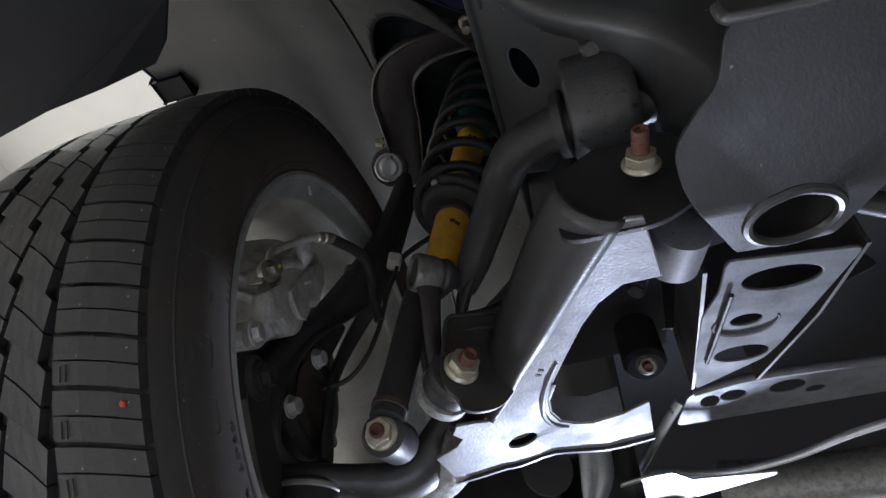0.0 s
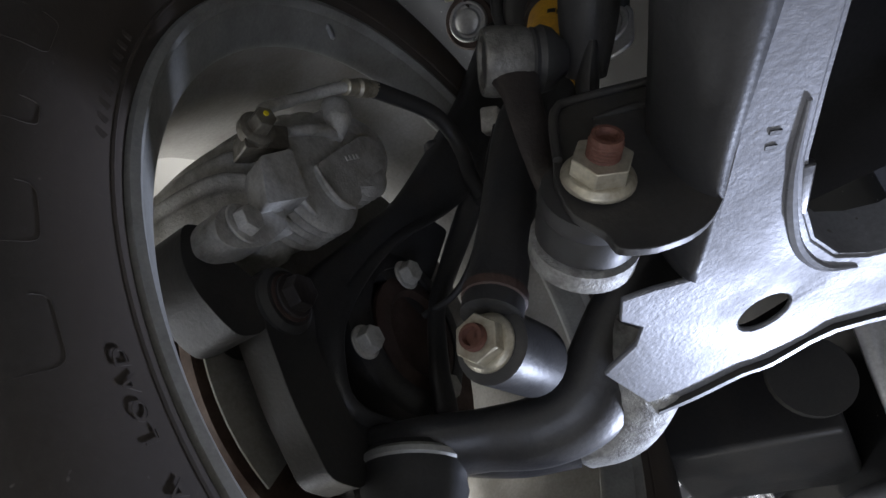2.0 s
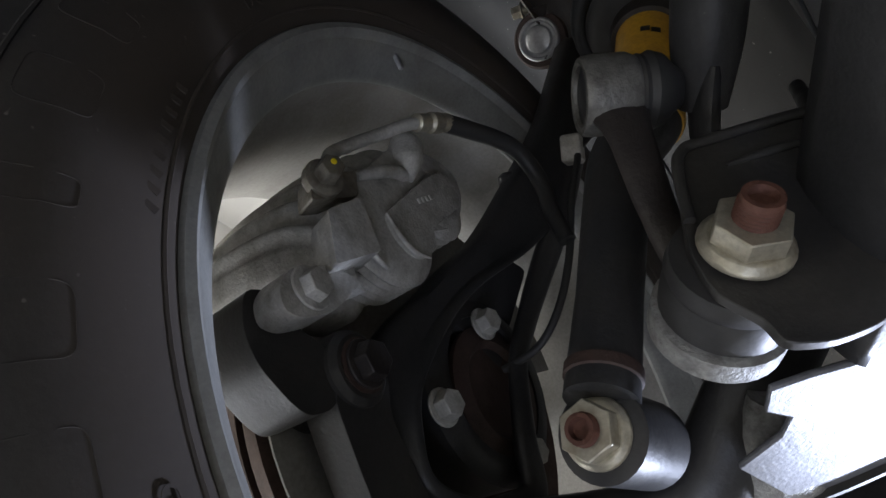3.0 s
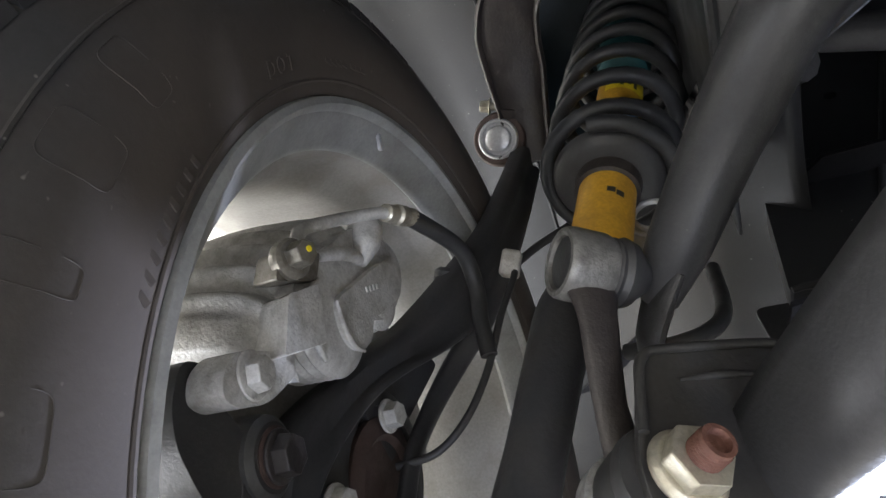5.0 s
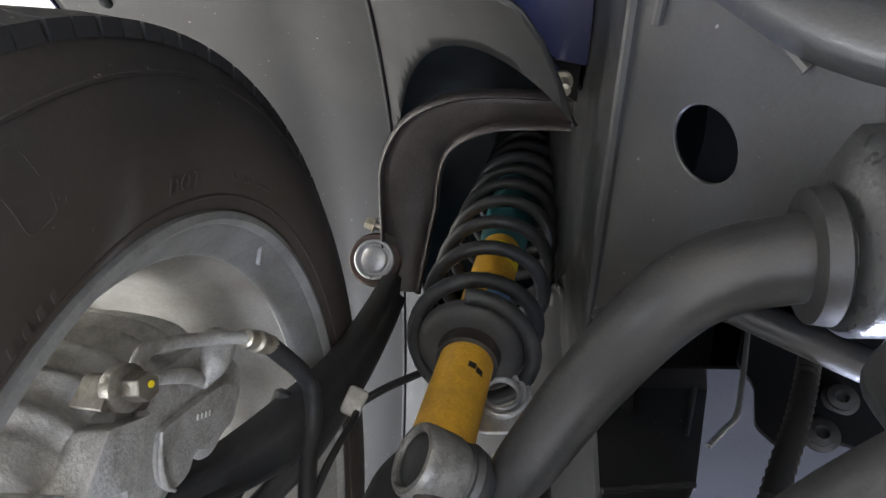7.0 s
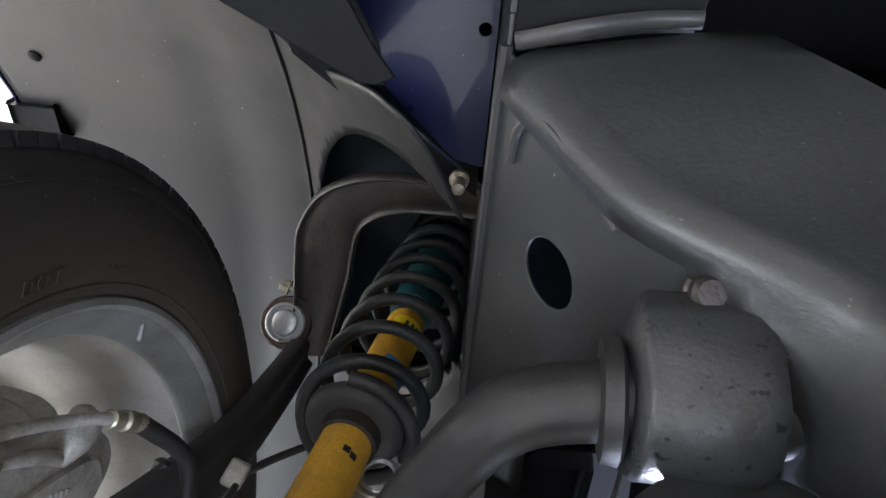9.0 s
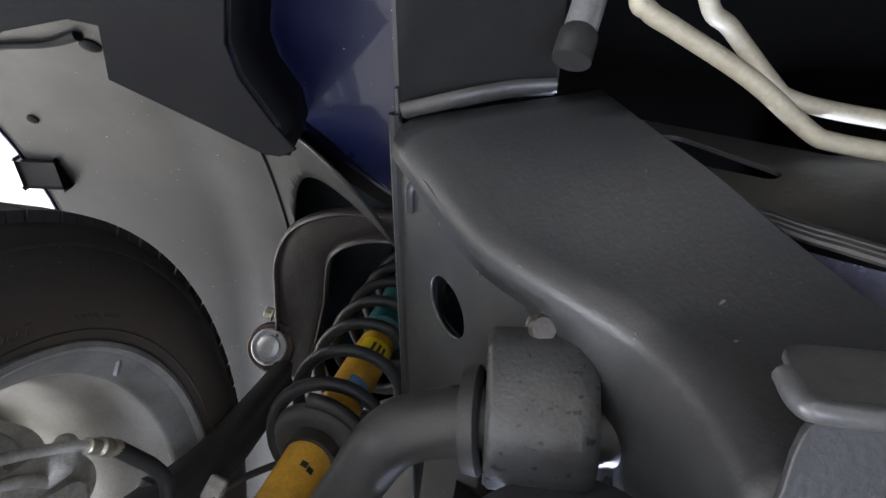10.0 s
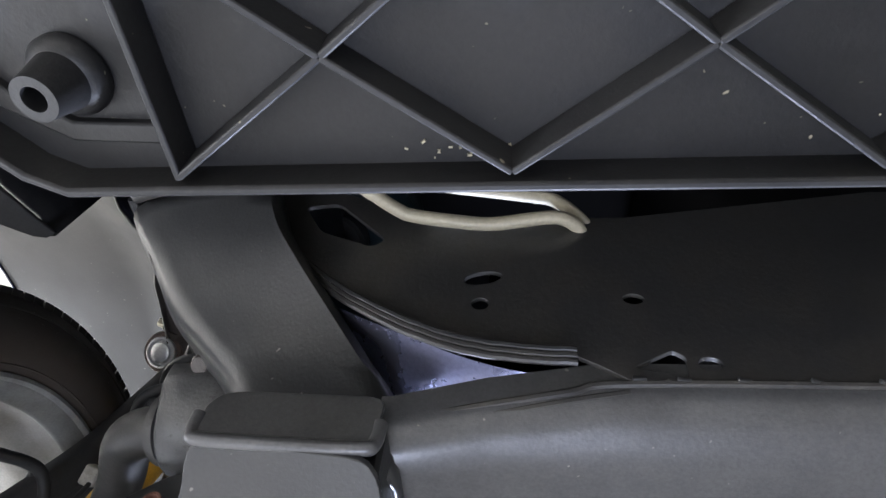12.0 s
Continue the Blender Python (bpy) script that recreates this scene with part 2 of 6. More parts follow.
def lathe(bm, prof, m, segs=32, cap=True):
    """Turn a profile of (radius, height) about the z axis of m."""
    rings = []
    for r, h in prof:
        if r < 1e-6:
            rings.append([bm.verts.new(m @ V(0, 0, h))])
        else:
            rings.append([bm.verts.new(m @ V(r * math.cos(2 * math.pi * k / segs), r * math.sin(2 * math.pi * k / segs), h)) for k in range(segs)])
    for A, B in zip(rings, rings[1:]):
        for k in range(segs):
            q = [A[k % len(A)], A[(k + 1) % len(A)], B[(k + 1) % len(B)], B[k % len(B)]]
            q = [v for i, v in enumerate(q) if v not in q[:i]]
            if len(q) > 2:
                bm.faces.new(q)
    if cap:
        for R in (rings[0], rings[-1]):
            if len(R) > 2:
                bm.faces.new(R)
    return bm


def plate(bm, outline, holes, put, thick):
    """A sheet of the outline with holes; put(u, v, w) places it, w running over the thickness."""
    tmp = bmesh.new()
    loops = []
    for loop in [outline, *holes]:
        vs = [tmp.verts.new((u, v, 0)) for u, v in loop]
        for i in range(len(vs)):
            tmp.edges.new((vs[i], vs[(i + 1) % len(vs)]))
        loops.append(len(vs))
    bmesh.ops.triangle_fill(tmp, use_beauty=True, use_dissolve=False, edges=list(tmp.edges))
    tmp.verts.index_update()
    uv = [v.co.copy() for v in tmp.verts]
    tris = [[v.index for v in f.verts] for f in tmp.faces]
    tmp.free()
    lo = [bm.verts.new(put(p.x, p.y, 0)) for p in uv]
    hi = [bm.verts.new(put(p.x, p.y, thick)) for p in uv]
    for t in tris:
        bm.faces.new([lo[i] for i in t])
        bm.faces.new([hi[i] for i in reversed(t)])
    base = 0
    for n in loops:
        for i in range(n):
            a, b = base + i, base + (i + 1) % n
            bm.faces.new((lo[a], lo[b], hi[b], hi[a]))
        base += n
    return bm


def ellipse(cx, cy, rx, ry=None, n=24, turn=0.0):
    ry = rx if ry is None else ry
    c, s = math.cos(radians(turn)), math.sin(radians(turn))
    out = []
    for k in range(n):
        a, b = rx * math.cos(2 * math.pi * k / n), ry * math.sin(2 * math.pi * k / n)
        out.append((cx + a * c - b * s, cy + a * s + b * c))
    return out


def rounded(pts, r, n=4):
    """A polygon with its corners rounded."""
    out = []
    k = len(pts)
    for i in range(k):
        p, a, b = Vector(pts[i]), Vector(pts[i - 1]), Vector(pts[(i + 1) % k])
        d = min(r, (a - p).length * 0.45, (b - p).length * 0.45)
        s, e = p + (a - p).normalized() * d, p + (b - p).normalized() * d
        for j in range(n + 1):
            t = j / n
            out.append(tuple(s * (1 - t) ** 2 + p * 2 * t * (1 - t) + e * t * t))
    return out


def box(bm, m, sx, sy, sz, bevel=0.0, taper=1.0):
    """A box centred on m; taper narrows its +z end."""
    made = bmesh.ops.create_cube(bm, size=1.0)["verts"]
    for v in made:
        k = taper if v.co.z > 0 else 1.0
        v.co = m @ V(v.co.x * sx * k, v.co.y * sy * k, v.co.z * sz)
    if bevel:
        es = list({e for v in made for e in v.link_edges})
        bmesh.ops.bevel(bm, geom=es, offset=bevel, segments=3, profile=0.5, affect="EDGES")
    return bm


def strip(bm, pts, height, thick, up=(0, 0, 1)):
    """An upright wall along a line of points."""
    pts = [Vector(p) for p in pts]
    up = Vector(up)
    rows = []
    for i, p in enumerate(pts):
        t = (pts[min(i + 1, len(pts) - 1)] - pts[max(i - 1, 0)]).normalized()
        s = t.cross(up).normalized() * thick / 2
        rows.append([bm.verts.new(q) for q in (p - s, p + s, p + s + up * height, p - s + up * height)])
    for A, B in zip(rows, rows[1:]):
        for k in range(4):
            bm.faces.new((A[k], A[(k + 1) % 4], B[(k + 1) % 4], B[k]))
    bm.faces.new(rows[0][::-1])
    bm.faces.new(rows[-1])
    return bm


def nut_and_bolt(parent, p, d, r, nut_mat=ZINC, bolt_mat=RUST, bolt=0.016, turn=0.0, flange=1.2):
    """A flanged hex nut on its bolt end, seated at p and facing d."""
    m = along(p, d) @ pose(0, 0, 0, 0, 0, turn)
    bm = bmesh.new()
    h = r * 0.95
    lathe(bm, [(r * flange, 0), (r * flange, h * 0.16), (r * 1.02, h * 0.38), (r * 0.7, h * 0.38)], m, 28)
    hexa = [(r * math.cos(math.pi / 3 * k), r * math.sin(math.pi / 3 * k)) for k in range(6)]
    plate(bm, hexa, [], lambda u, v, w: m @ V(u * (0.93 if w > h * 0.9 else 1), v * (0.93 if w > h * 0.9 else 1), h * 0.25 + w), h * 0.75)
    n = part("nut", bm, nut_mat, parent, "zinc-plated flange nut", bevel=0.0006)
    if bolt:
        bm = bmesh.new()
        prof = [(r * 0.52, h)]
        k = 0
        while k * 0.0016 < bolt - 0.002:
            prof += [(r * 0.55, h + k * 0.0016 + 0.0004), (r * 0.5, h + k * 0.0016 + 0.0012)]
            k += 1
        prof += [(r * 0.5, h + bolt), (r * 0.36, h + bolt), (r * 0.3, h + bolt - 0.003), (0, h + bolt - 0.003)]
        lathe(bm, prof, m, 20)
        part("bolt_end", bm, bolt_mat, parent, "rusty threaded bolt end")
    return n


def hex_bolt(parent, p, d, r, material=ZINC, h=0.8, turn=0.0, washer=1.25):
    m = along(p, d) @ pose(0, 0, 0, 0, 0, turn)
    bm = bmesh.new()
    if washer:
        lathe(bm, [(r * washer, 0), (r * washer, r * 0.18), (r * 0.9, r * 0.22)], m, 24)
    hexa = [(r * math.cos(math.pi / 3 * k), r * math.sin(math.pi / 3 * k)) for k in range(6)]
    plate(bm, hexa, [], lambda u, v, w: m @ V(u * (0.9 if w > 0 else 1), v * (0.9 if w > 0 else 1), r * 0.2 + w), r * h)
    return part("bolt_head", bm, material, parent, "", bevel=0.0006)

# ---- setting: workshop, car body ----
HUB = V(-0.252, 0.542, 1.834)

bm = bmesh.new()
box(bm, pose(0, 0, -0.05), 9, 9, 0.1)
solo("floor", bm, CONCRETE, "bare grey workshop concrete floor", "floor", "structure")
for nm, at, size in (("wall_west", (-3.0, 0, 2.1), (0.1, 9, 4.2)), ("wall_east", (4.0, 0, 2.1), (0.1, 9, 4.2)),
                     ("wall_north", (0, 4.0, 2.1), (8, 0.1, 4.2)), ("wall_south", (0, -4.0, 2.1), (8, 0.1, 4.2))):
    bm = bmesh.new()
    box(bm, pose(*at), *size)
    solo(nm, bm, WALL_TILE, "cream panelled workshop wall", "wall", "structure")
bm = bmesh.new()
box(bm, pose(0, 0, 4.25), 9, 9, 0.1)
solo("ceiling", bm, WALL_TILE, "cream workshop ceiling", "ceiling", "structure")
bm = bmesh.new()
for k in range(-5, 6):
    box(bm, pose(-2.945, k * 0.62 + 0.2, 2.1), 0.01, 0.018, 4.2)
for k in range(1, 7):
    box(bm, pose(-2.945, 0, k * 0.62), 0.01, 9, 0.018)
solo("trim", bm, JOINT, "dark joints between the cream wall panels", "trim", "structure")

# unseen engine bay, added to block light, and outer wing close the space above
body = thing("car_body", (0.4, 0.4, 2.7), "raised car body with an unseen dark engine bay", "car")
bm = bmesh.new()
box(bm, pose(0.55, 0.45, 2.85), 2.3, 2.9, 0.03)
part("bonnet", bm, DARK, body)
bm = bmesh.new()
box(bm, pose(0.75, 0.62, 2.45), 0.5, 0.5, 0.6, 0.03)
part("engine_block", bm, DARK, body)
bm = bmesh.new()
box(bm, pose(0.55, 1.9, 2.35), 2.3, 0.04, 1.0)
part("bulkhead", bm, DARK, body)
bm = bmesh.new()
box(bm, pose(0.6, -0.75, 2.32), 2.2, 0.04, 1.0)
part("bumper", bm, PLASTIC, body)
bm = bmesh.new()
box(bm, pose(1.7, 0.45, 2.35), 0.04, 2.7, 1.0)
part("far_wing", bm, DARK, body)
# outer wing with the wheel opening
arc = [(HUB.y + 0.496 * math.cos(a), HUB.z + 0.496 * math.sin(a)) for a in np.linspace(math.pi * 1.0, 0.0, 40)]
bm = bmesh.new()
plate(bm, [(-0.75, 1.85), *arc, (1.9, 1.83), (1.9, 2.85), (-0.75, 2.85)], [], lambda u, v, w: V(-0.529 - w, u, v), 0.003)
part("wing", bm, BLUE, body, "deep blue painted wing", bevel=0.0008)
# blue inner panel over the splash shield
bm = bmesh.new()
plate(bm, [(-0.196, -0.2), (-0.037, -0.2), (-0.037, 0.335), (-0.06, 0.33), (-0.193, 0.206)], [ellipse(-0.046, 0.229, 0.0045)],
      lambda u, v, w: V(u, v, 2.152 + w), 0.002)
part("inner_panel", bm, BLUE, body, "deep blue painted inner panel", bevel=0.0006)
bm = bmesh.new()
tube(bm, spline([(-0.196, -0.2, 2.145), (-0.196, 0.1, 2.145), (-0.194, 0.205, 2.145)]), 0.008)
part("panel_edge", bm, BLUE, body)
bm = bmesh.new()
strip(bm, [(-0.196, -0.2, 2.15), (-0.194, 0.205, 2.15), (-0.12, 0.29, 2.16), (-0.037, 0.36, 2.17)], 0.35, 0.003)
part("inner_panel_side", bm, BLUE, body)
bm = bmesh.new()
lathe(bm, [(0.235, -0.10), (0.215, 0.02), (0.185, 0.08), (0.10, 0.10), (0.0, 0.10)], along((-0.10, 0.50, 2.46), (0.05, 0.1, 1)), 40, cap=False)
part("strut_tower", bm, TOWER, body, "dark blue-green painted strut tower", smooth=60)
bm = bmesh.new()
lathe(bm, [(0.008, 0), (0.008, 0.004), (0.005, 0.006), (0.005, 0.02), (0, 0.022)], along((-0.055, 0.345, 2.15), (0, 0, -1)), 16)
part("stud", bm, ZINC, body)

# ---- wheel arch liner: a surface turned about the wheel's axis ----
LINER_X = (-0.528, -0.50, -0.44, -0.38, -0.32, -0.26, -0.222, -0.21, -0.20, -0.188, -0.17, -0.15, -0.13, -0.11, -0.09, -0.07, -0.05, -0.03, -0.005, 0.03)


def liner_r(x):
    return float(np.interp(x, (-0.57, -0.3, -0.215, -0.185, -0.042, 0.05), (0.50, 0.485, 0.463, 0.446, 0.32, 0.255)))


def liner_start(x):
    """The front edge, in degrees from straight up, backwards positive."""
    return float(np.interp(x, (-0.57, -0.30, -0.25, -0.20, -0.178, -0.117, -0.092, -0.077, -0.062, -0.05, -0.02, 0.05), (-62, -51, -43, -38.5, -37, -46, -47.5, -45, -39.5, -34, -22, -10)))


def liner_point(x, a, lift=0.0):
    r = liner_r(x) + lift
    return V(x, HUB.y + r * math.sin(a), HUB.z + r * math.cos(a))


def build_liner(bm, xs, c=(-0.116, -9.5), e=(0.098, 25.0), n=120):
    """c and e: middle and half size (metres, degrees) of the hole for the upper arm."""
    grid = []
    for x in xs:
        a0, a1 = liner_start(x), 118.0
        row = []
        for k in range(n + 1):
            a = a0 + (a1 - a0) * k / n
            row.append((x, a))
        grid.append(row)

    def inside(x, a):
        return ((x - c[0]) / e[0]) ** 2 + ((a + 90 * (x + 0.118) - c[1]) / e[1]) ** 2

    keep, cut = [], set()
    for i in range(len(xs) - 1):
        for k in range(n):
            q = [(i, k), (i + 1, k), (i + 1, k + 1), (i, k + 1)]
            if inside(sum(grid[a][b][0] for a, b in q) / 4, sum(grid[a][b][1] for a, b in q) / 4) < 1.0:
                cut.update(q)
            else:
                keep.append(q)
    verts = {}

    def vert(p):
        """A grid point, drawn onto the hole's rim where the cut runs along it."""
        if p not in verts:
            x, a = grid[p[0]][p[1]]
            if p in cut:
                s = math.sqrt(inside(x, a))
                b = a + 90 * (x + 0.118)
                x, b = c[0] + (x - c[0]) / s, c[1] + (b - c[1]) / s
                a = b - 90 * (x + 0.118)
            verts[p] = bm.verts.new(liner_point(x, radians(a)))
        return verts[p]

    for q in keep:
        bm.faces.new([vert(p) for p in q])


liner = thing("wheel_arch_liner", (-0.3, 0.6, 2.3), "grey dusty wheel arch liner with an oval cutout", "liner", kind="structure")
bm = bmesh.new()
fine_x = sorted({round(float(x), 4) for a, b in zip(LINER_X, LINER_X[1:]) for x in np.linspace(a, b, 4)})
build_liner(bm, fine_x)
ob = part("arch_panel", bm, LINER, liner, smooth=60)
md = ob.modifiers.new("thickness", "SOLIDIFY")
md.thickness, md.offset = 0.0025, 1
bm = bmesh.new()
tube(bm, [liner_point(-0.215, radians(a), -0.001) for a in np.linspace(-50, 100, 60)], 0.0022, 8)
part("seam", bm, LINER, liner)
bm = bmesh.new()
tube(bm, spline([liner_point(-0.49, radians(-34), -0.002), liner_point(-0.44, radians(-40), -0.003), liner_point(-0.37, radians(-42), -0.003), liner_point(-0.33, radians(-44), -0.002)]), [0.004, 0.003, 0.003, 0.005], 8)
part("edge_trim", bm, PLASTIC, liner, "black rubber edge trim")
for x, a, r in ((-0.505, -16, 0.006), (-0.475, -27, 0.006), (-0.33, -42, 0.009)):
    p = liner_point(x, radians(a))
    bm = bmesh.new()
    lathe(bm, [(r, 0), (r, 0.002), (r * 0.6, 0.004), (0, 0.0045)], along(p, HUB.xyz + V(x + 0.252, 0, 0) - p), 16)
    part("clip", bm, PLASTIC, liner, "black plastic push clip")
bm = bmesh.new()
p = liner_point(-0.512, radians(-17))
box(bm, along(p + V(0, 0, -0.004), (0, 0, 1)), 0.05, 0.035, 0.012, 0.004)
part("lip_bracket", bm, PLASTIC, liner)

# ---- splash shield in front of the wheel ----
shield = thing("splash_shield", (-0.3, 0.1, 1.98), "black plastic splash shield with a stepped edge", "shield")
edge = [(-0.525, 0.233), (-0.482, 0.231), (-0.411, 0.219), (-0.35, 0.214), (-0.301, 0.213), (-0.284, 0.20), (-0.262, 0.168), (-0.238, 0.157), (-0.20, 0.150), (-0.184, 0.153), (-0.187, 0.181),
        (-0.147, 0.201), (-0.108, 0.221), (-0.098, 0.2225), (-0.088, 0.218), (-0.098, 0.205), (-0.114, 0.178), (-0.118, 0.160)]
bm = bmesh.new()


def shield_z(u, v, w):
    k = min(1.0, max(0.0, (-0.27 - u) / 0.06))
    return V(u, v, 1.992 - 0.03 * k + w + 0.12 * max(0.0, 0.1 - v) * 0.6)


plate(bm, edge + [(-0.110, 0.12), (-0.09, -0.1), (-0.09, -0.73), (-0.525, -0.73)], [], shield_z, 0.003)
part("shield_panel", bm, PLASTIC, shield, bevel=0.0008)
# black sheet added where only shade lies behind the blue panel's edge
bm = bmesh.new()
plate(bm, [(-0.50, -0.7), (-0.197, -0.7), (-0.197, 0.215), (-0.06, 0.335), (-0.040, 0.34), (-0.040, 0.37), (-0.12, 0.315), (-0.19, 0.262), (-0.21, 0.20), (-0.50, -0.05)], [], lambda u, v, w: V(u, v, 2.168 + w), 0.003)
part("dark_gap_panel", bm, PLASTIC, shield)

# added black sheet standing in for the unlit gap up to the blue panel
bm = bmesh.new()
foot = [(-0.108, 0.221), (-0.095, 0.222), (-0.098, 0.205), (-0.114, 0.178), (-0.118, 0.160), (-0.110, 0.12), (-0.09, -0.1)]
rows = [[bm.verts.new(p) for p in ((u, v, 1.996), (u - 0.015, v + 0.014, 2.07), (u - 0.035, v + 0.030, 2.149))] for u, v in foot]
for A, B in zip(rows, rows[1:]):
    for k in range(2):
        bm.faces.new((A[k], A[k + 1], B[k + 1], B[k]))
ob = part("dark_gap_flange", bm, PLASTIC, shield, smooth=60)
md = ob.modifiers.new("thickness", "SOLIDIFY")
md.thickness = 0.002
# ---- subframe ----
sub = thing("front_subframe", (0.15, 0.35, 1.8), "grey coated welded steel front subframe", "subframe")
# front plate of the slanting leg, with a rounded outer ridge
rowsL = [(-0.033, 0.207, 2.016), (-0.004, 0.224, 1.978), (0.024, 0.236, 1.94), (0.065, 0.238, 1.90), (0.088, 0.240, 1.876), (0.102, 0.238, 1.845), (0.108, 0.236, 1.80)]
rowsR = [(0.078, 0.188, 2.012), (0.098, 0.192, 1.965), (0.118, 0.199, 1.935), (0.146, 0.214, 1.90), (0.165, 0.222, 1.875), (0.185, 0.226, 1.845), (0.19, 0.226, 1.80)]
bm = bmesh.new()
grid = []
for L, R in zip(spline(rowsL, 4), spline(rowsR, 4)):
    L, R = Vector(L), Vector(R)
    k = min(1.0, max(0.0, (1.915 - L.z) / 0.04))
    row = [L + V(-0.004 * k - 0.0025, 0.022 + 0.10 * k, -0.0022), L + V(-0.0015, 0.012, -0.0015), L + V(0.002, 0.005, 0), L + V(0.011, 0.0005, 0.002)]
    for k in range(1, 6):
        row.append((L + V(0.011, 0.0005, 0.002)).lerp(R, k / 5))
    row += [R + V(0.004, 0.003, 0), R + V(0.006, 0.009, 0), R + V(0.006, 0.05, 0)]
    grid.append([bm.verts.new(p) for p in row])
for A, B in zip(grid, grid[1:]):
    for k in range(len(A) - 1):
        bm.faces.new((A[k], A[k + 1], B[k + 1], B[k]))
ob = part("leg_front_plate", bm, FRAME_GREY, sub, smooth=60)
md = ob.modifiers.new("thickness", "SOLIDIFY")
md.thickness = 0.003


# sloping outboard plate with the oval hole: u runs down the leg, v to the rear
def side(u, v, w):
    p = V(-0.036, 0, 2.02).lerp(V(0.060, 0, 1.898), u)
    return p + V(0, v, 0) + V(0.7, 0, 0.55) * w


bm = bmesh.new()
plate(bm, [(0, 0.207), (0.22, 0.222), (0.5, 0.245), (0.92, 0.252), (0.90, 0.30), (0.70, 0.36), (0.30, 0.43), (0, 0.46), (0, 0.33)],
      [[(0.355 + a / 0.155, 0.311 + b) for a, b in ellipse(0, 0, 0.0200, 0.0172, 28, 50)]], side, 0.003)
part("leg_side_plate", bm, FRAME_GREY, sub, bevel=0.001)
bm = bmesh.new()
tube(bm, [side(0, v, 0) for v in np.linspace(0.205, 0.46, 14)], 0.004, 8)
tube(bm, [side(u, 0.46 - 0.1 * u, 0.012) for u in np.linspace(0, 0.3, 8)], 0.012, 10)
part("rolled_edge", bm, FRAME_GREY, sub)
bm = bmesh.new()
tube(bm, spline([side(0.1, 0.262, -0.001), side(0.12, 0.243, -0.002), side(0.2, 0.232, -0.003), side(0.3, 0.234, -0.004), side(0.43, 0.245, -0.004), side(0.6, 0.262, -0.003)]), 0.0028, 8)
part("weld_bead", bm, ARM_DARK, sub, "rough weld bead")
# the rail runs forward over the leg: its underside, then its sides
# underside blacker than the sides: its shade is put into the colour
bm = bmesh.new()
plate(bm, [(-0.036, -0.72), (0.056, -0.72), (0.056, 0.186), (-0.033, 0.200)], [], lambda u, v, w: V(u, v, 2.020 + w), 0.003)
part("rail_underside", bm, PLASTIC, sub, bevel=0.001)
bm = bmesh.new()
plate(bm, [(-0.72, 2.024), (0.19, 2.024), (0.19, 2.6), (-0.72, 2.6)], [], lambda u, v, w: V(-0.036 + w, u, v), 0.003)
plate(bm, [(-0.72, 2.024), (0.18, 2.024), (0.18, 2.6), (-0.72, 2.6)], [], lambda u, v, w: V(0.053 + w, u, v), 0.003)
part("rail_web", bm, FRAME_GREY, sub)
bm = bmesh.new()
plate(bm, [(0.19, 2.02), (0.60, 2.03), (0.60, 2.6), (0.19, 2.6)], [], lambda u, v, w: V(-0.036 + w, u, v), 0.003)
part("rail_side_face", bm, FRAME_GREY, sub, bevel=0.001)
bm = bmesh.new()
tube(bm, spline([(-0.032, 0.203, 2.020), (0.0, 0.195, 2.018), (0.03, 0.190, 2.023), (0.054, 0.188, 2.024)]), 0.0034, 8, flat=(1.4, 0.7))
tube(bm, spline([(-0.030, 0.201, 2.013), (0.0, 0.192, 2.011), (0.03, 0.187, 2.016), (0.055, 0.185, 2.017)]), 0.003, 8, flat=(1.5, 0.7))
part("flange_seam", bm, BLACK_STEEL, sub)

# crossmember: dark front face with its curved welded flange
curve = [(0.092, 1.975), (0.118, 1.946), (0.148, 1.919), (0.187, 1.893), (0.22, 1.878), (0.251, 1.8715), (0.284, 1.869)]
bm = bmesh.new()
plate(bm, [(0.045, 2.06), (0.06, 2.0), *curve, (0.296, 1.862), (0.31, 1.852), (1.3, 1.852), (1.3, 2.03), (0.5, 2.03), (0.33, 2.0), (0.2, 2.0), (0.1, 2.05)],
      [ellipse(0.234, 1.909, 0.0052), ellipse(0.235, 1.933, 0.012, 0.006, 18, 15), ellipse(0.322, 1.914, 0.006, 0.0045), ellipse(0.352, 1.864, 0.006, 0.0045),
       rounded([(0.314, 1.861), (0.335, 1.873), (0.341, 1.868), (0.339, 1.852 + 0.002)], 0.002, 2),
       rounded([(0.10, 2.018), (0.125, 2.022), (0.168, 1.975), (0.16, 1.966), (0.12, 1.985)], 0.006, 3)],
      lambda u, v, w: V(u, 0.213 + w, v), 0.003)
part("crossmember_face", bm, BLACK_STEEL, sub, bevel=0.0008)
for off, lift, nm in ((0.000, 0.0, "outer_flange"), (0.0035, 0.003, "weld_flange"), (0.007, 0.006, "inner_flange")):
    bm = bmesh.new()
    pts = spline([(x + 0.002, 0.213 - 0.002 + lift * 0.3, z + 0.001 - off) for x, z in curve], 6)
    tube(bm, [p + V(0, 0.0002 * math.sin(i * 2.1), 0.00015 * math.sin(i * 1.3)) for i, p in enumerate(pts)], 0.0022, 8)
    part(nm, bm, ARM_DARK if off else FRAME_GREY, sub)
# inner gusset; its violet tone is lamp light put into the colour
bm = bmesh.new()
top = spline([(x, 0.217, z - 0.008) for x, z in curve[1:]] + [(0.296, 0.218, 1.858)], 5)
low = [p + V(-0.012, 0.09, 0.006 + 0.004 * math.sin(p.x * 90)) for p in top]
rows = []
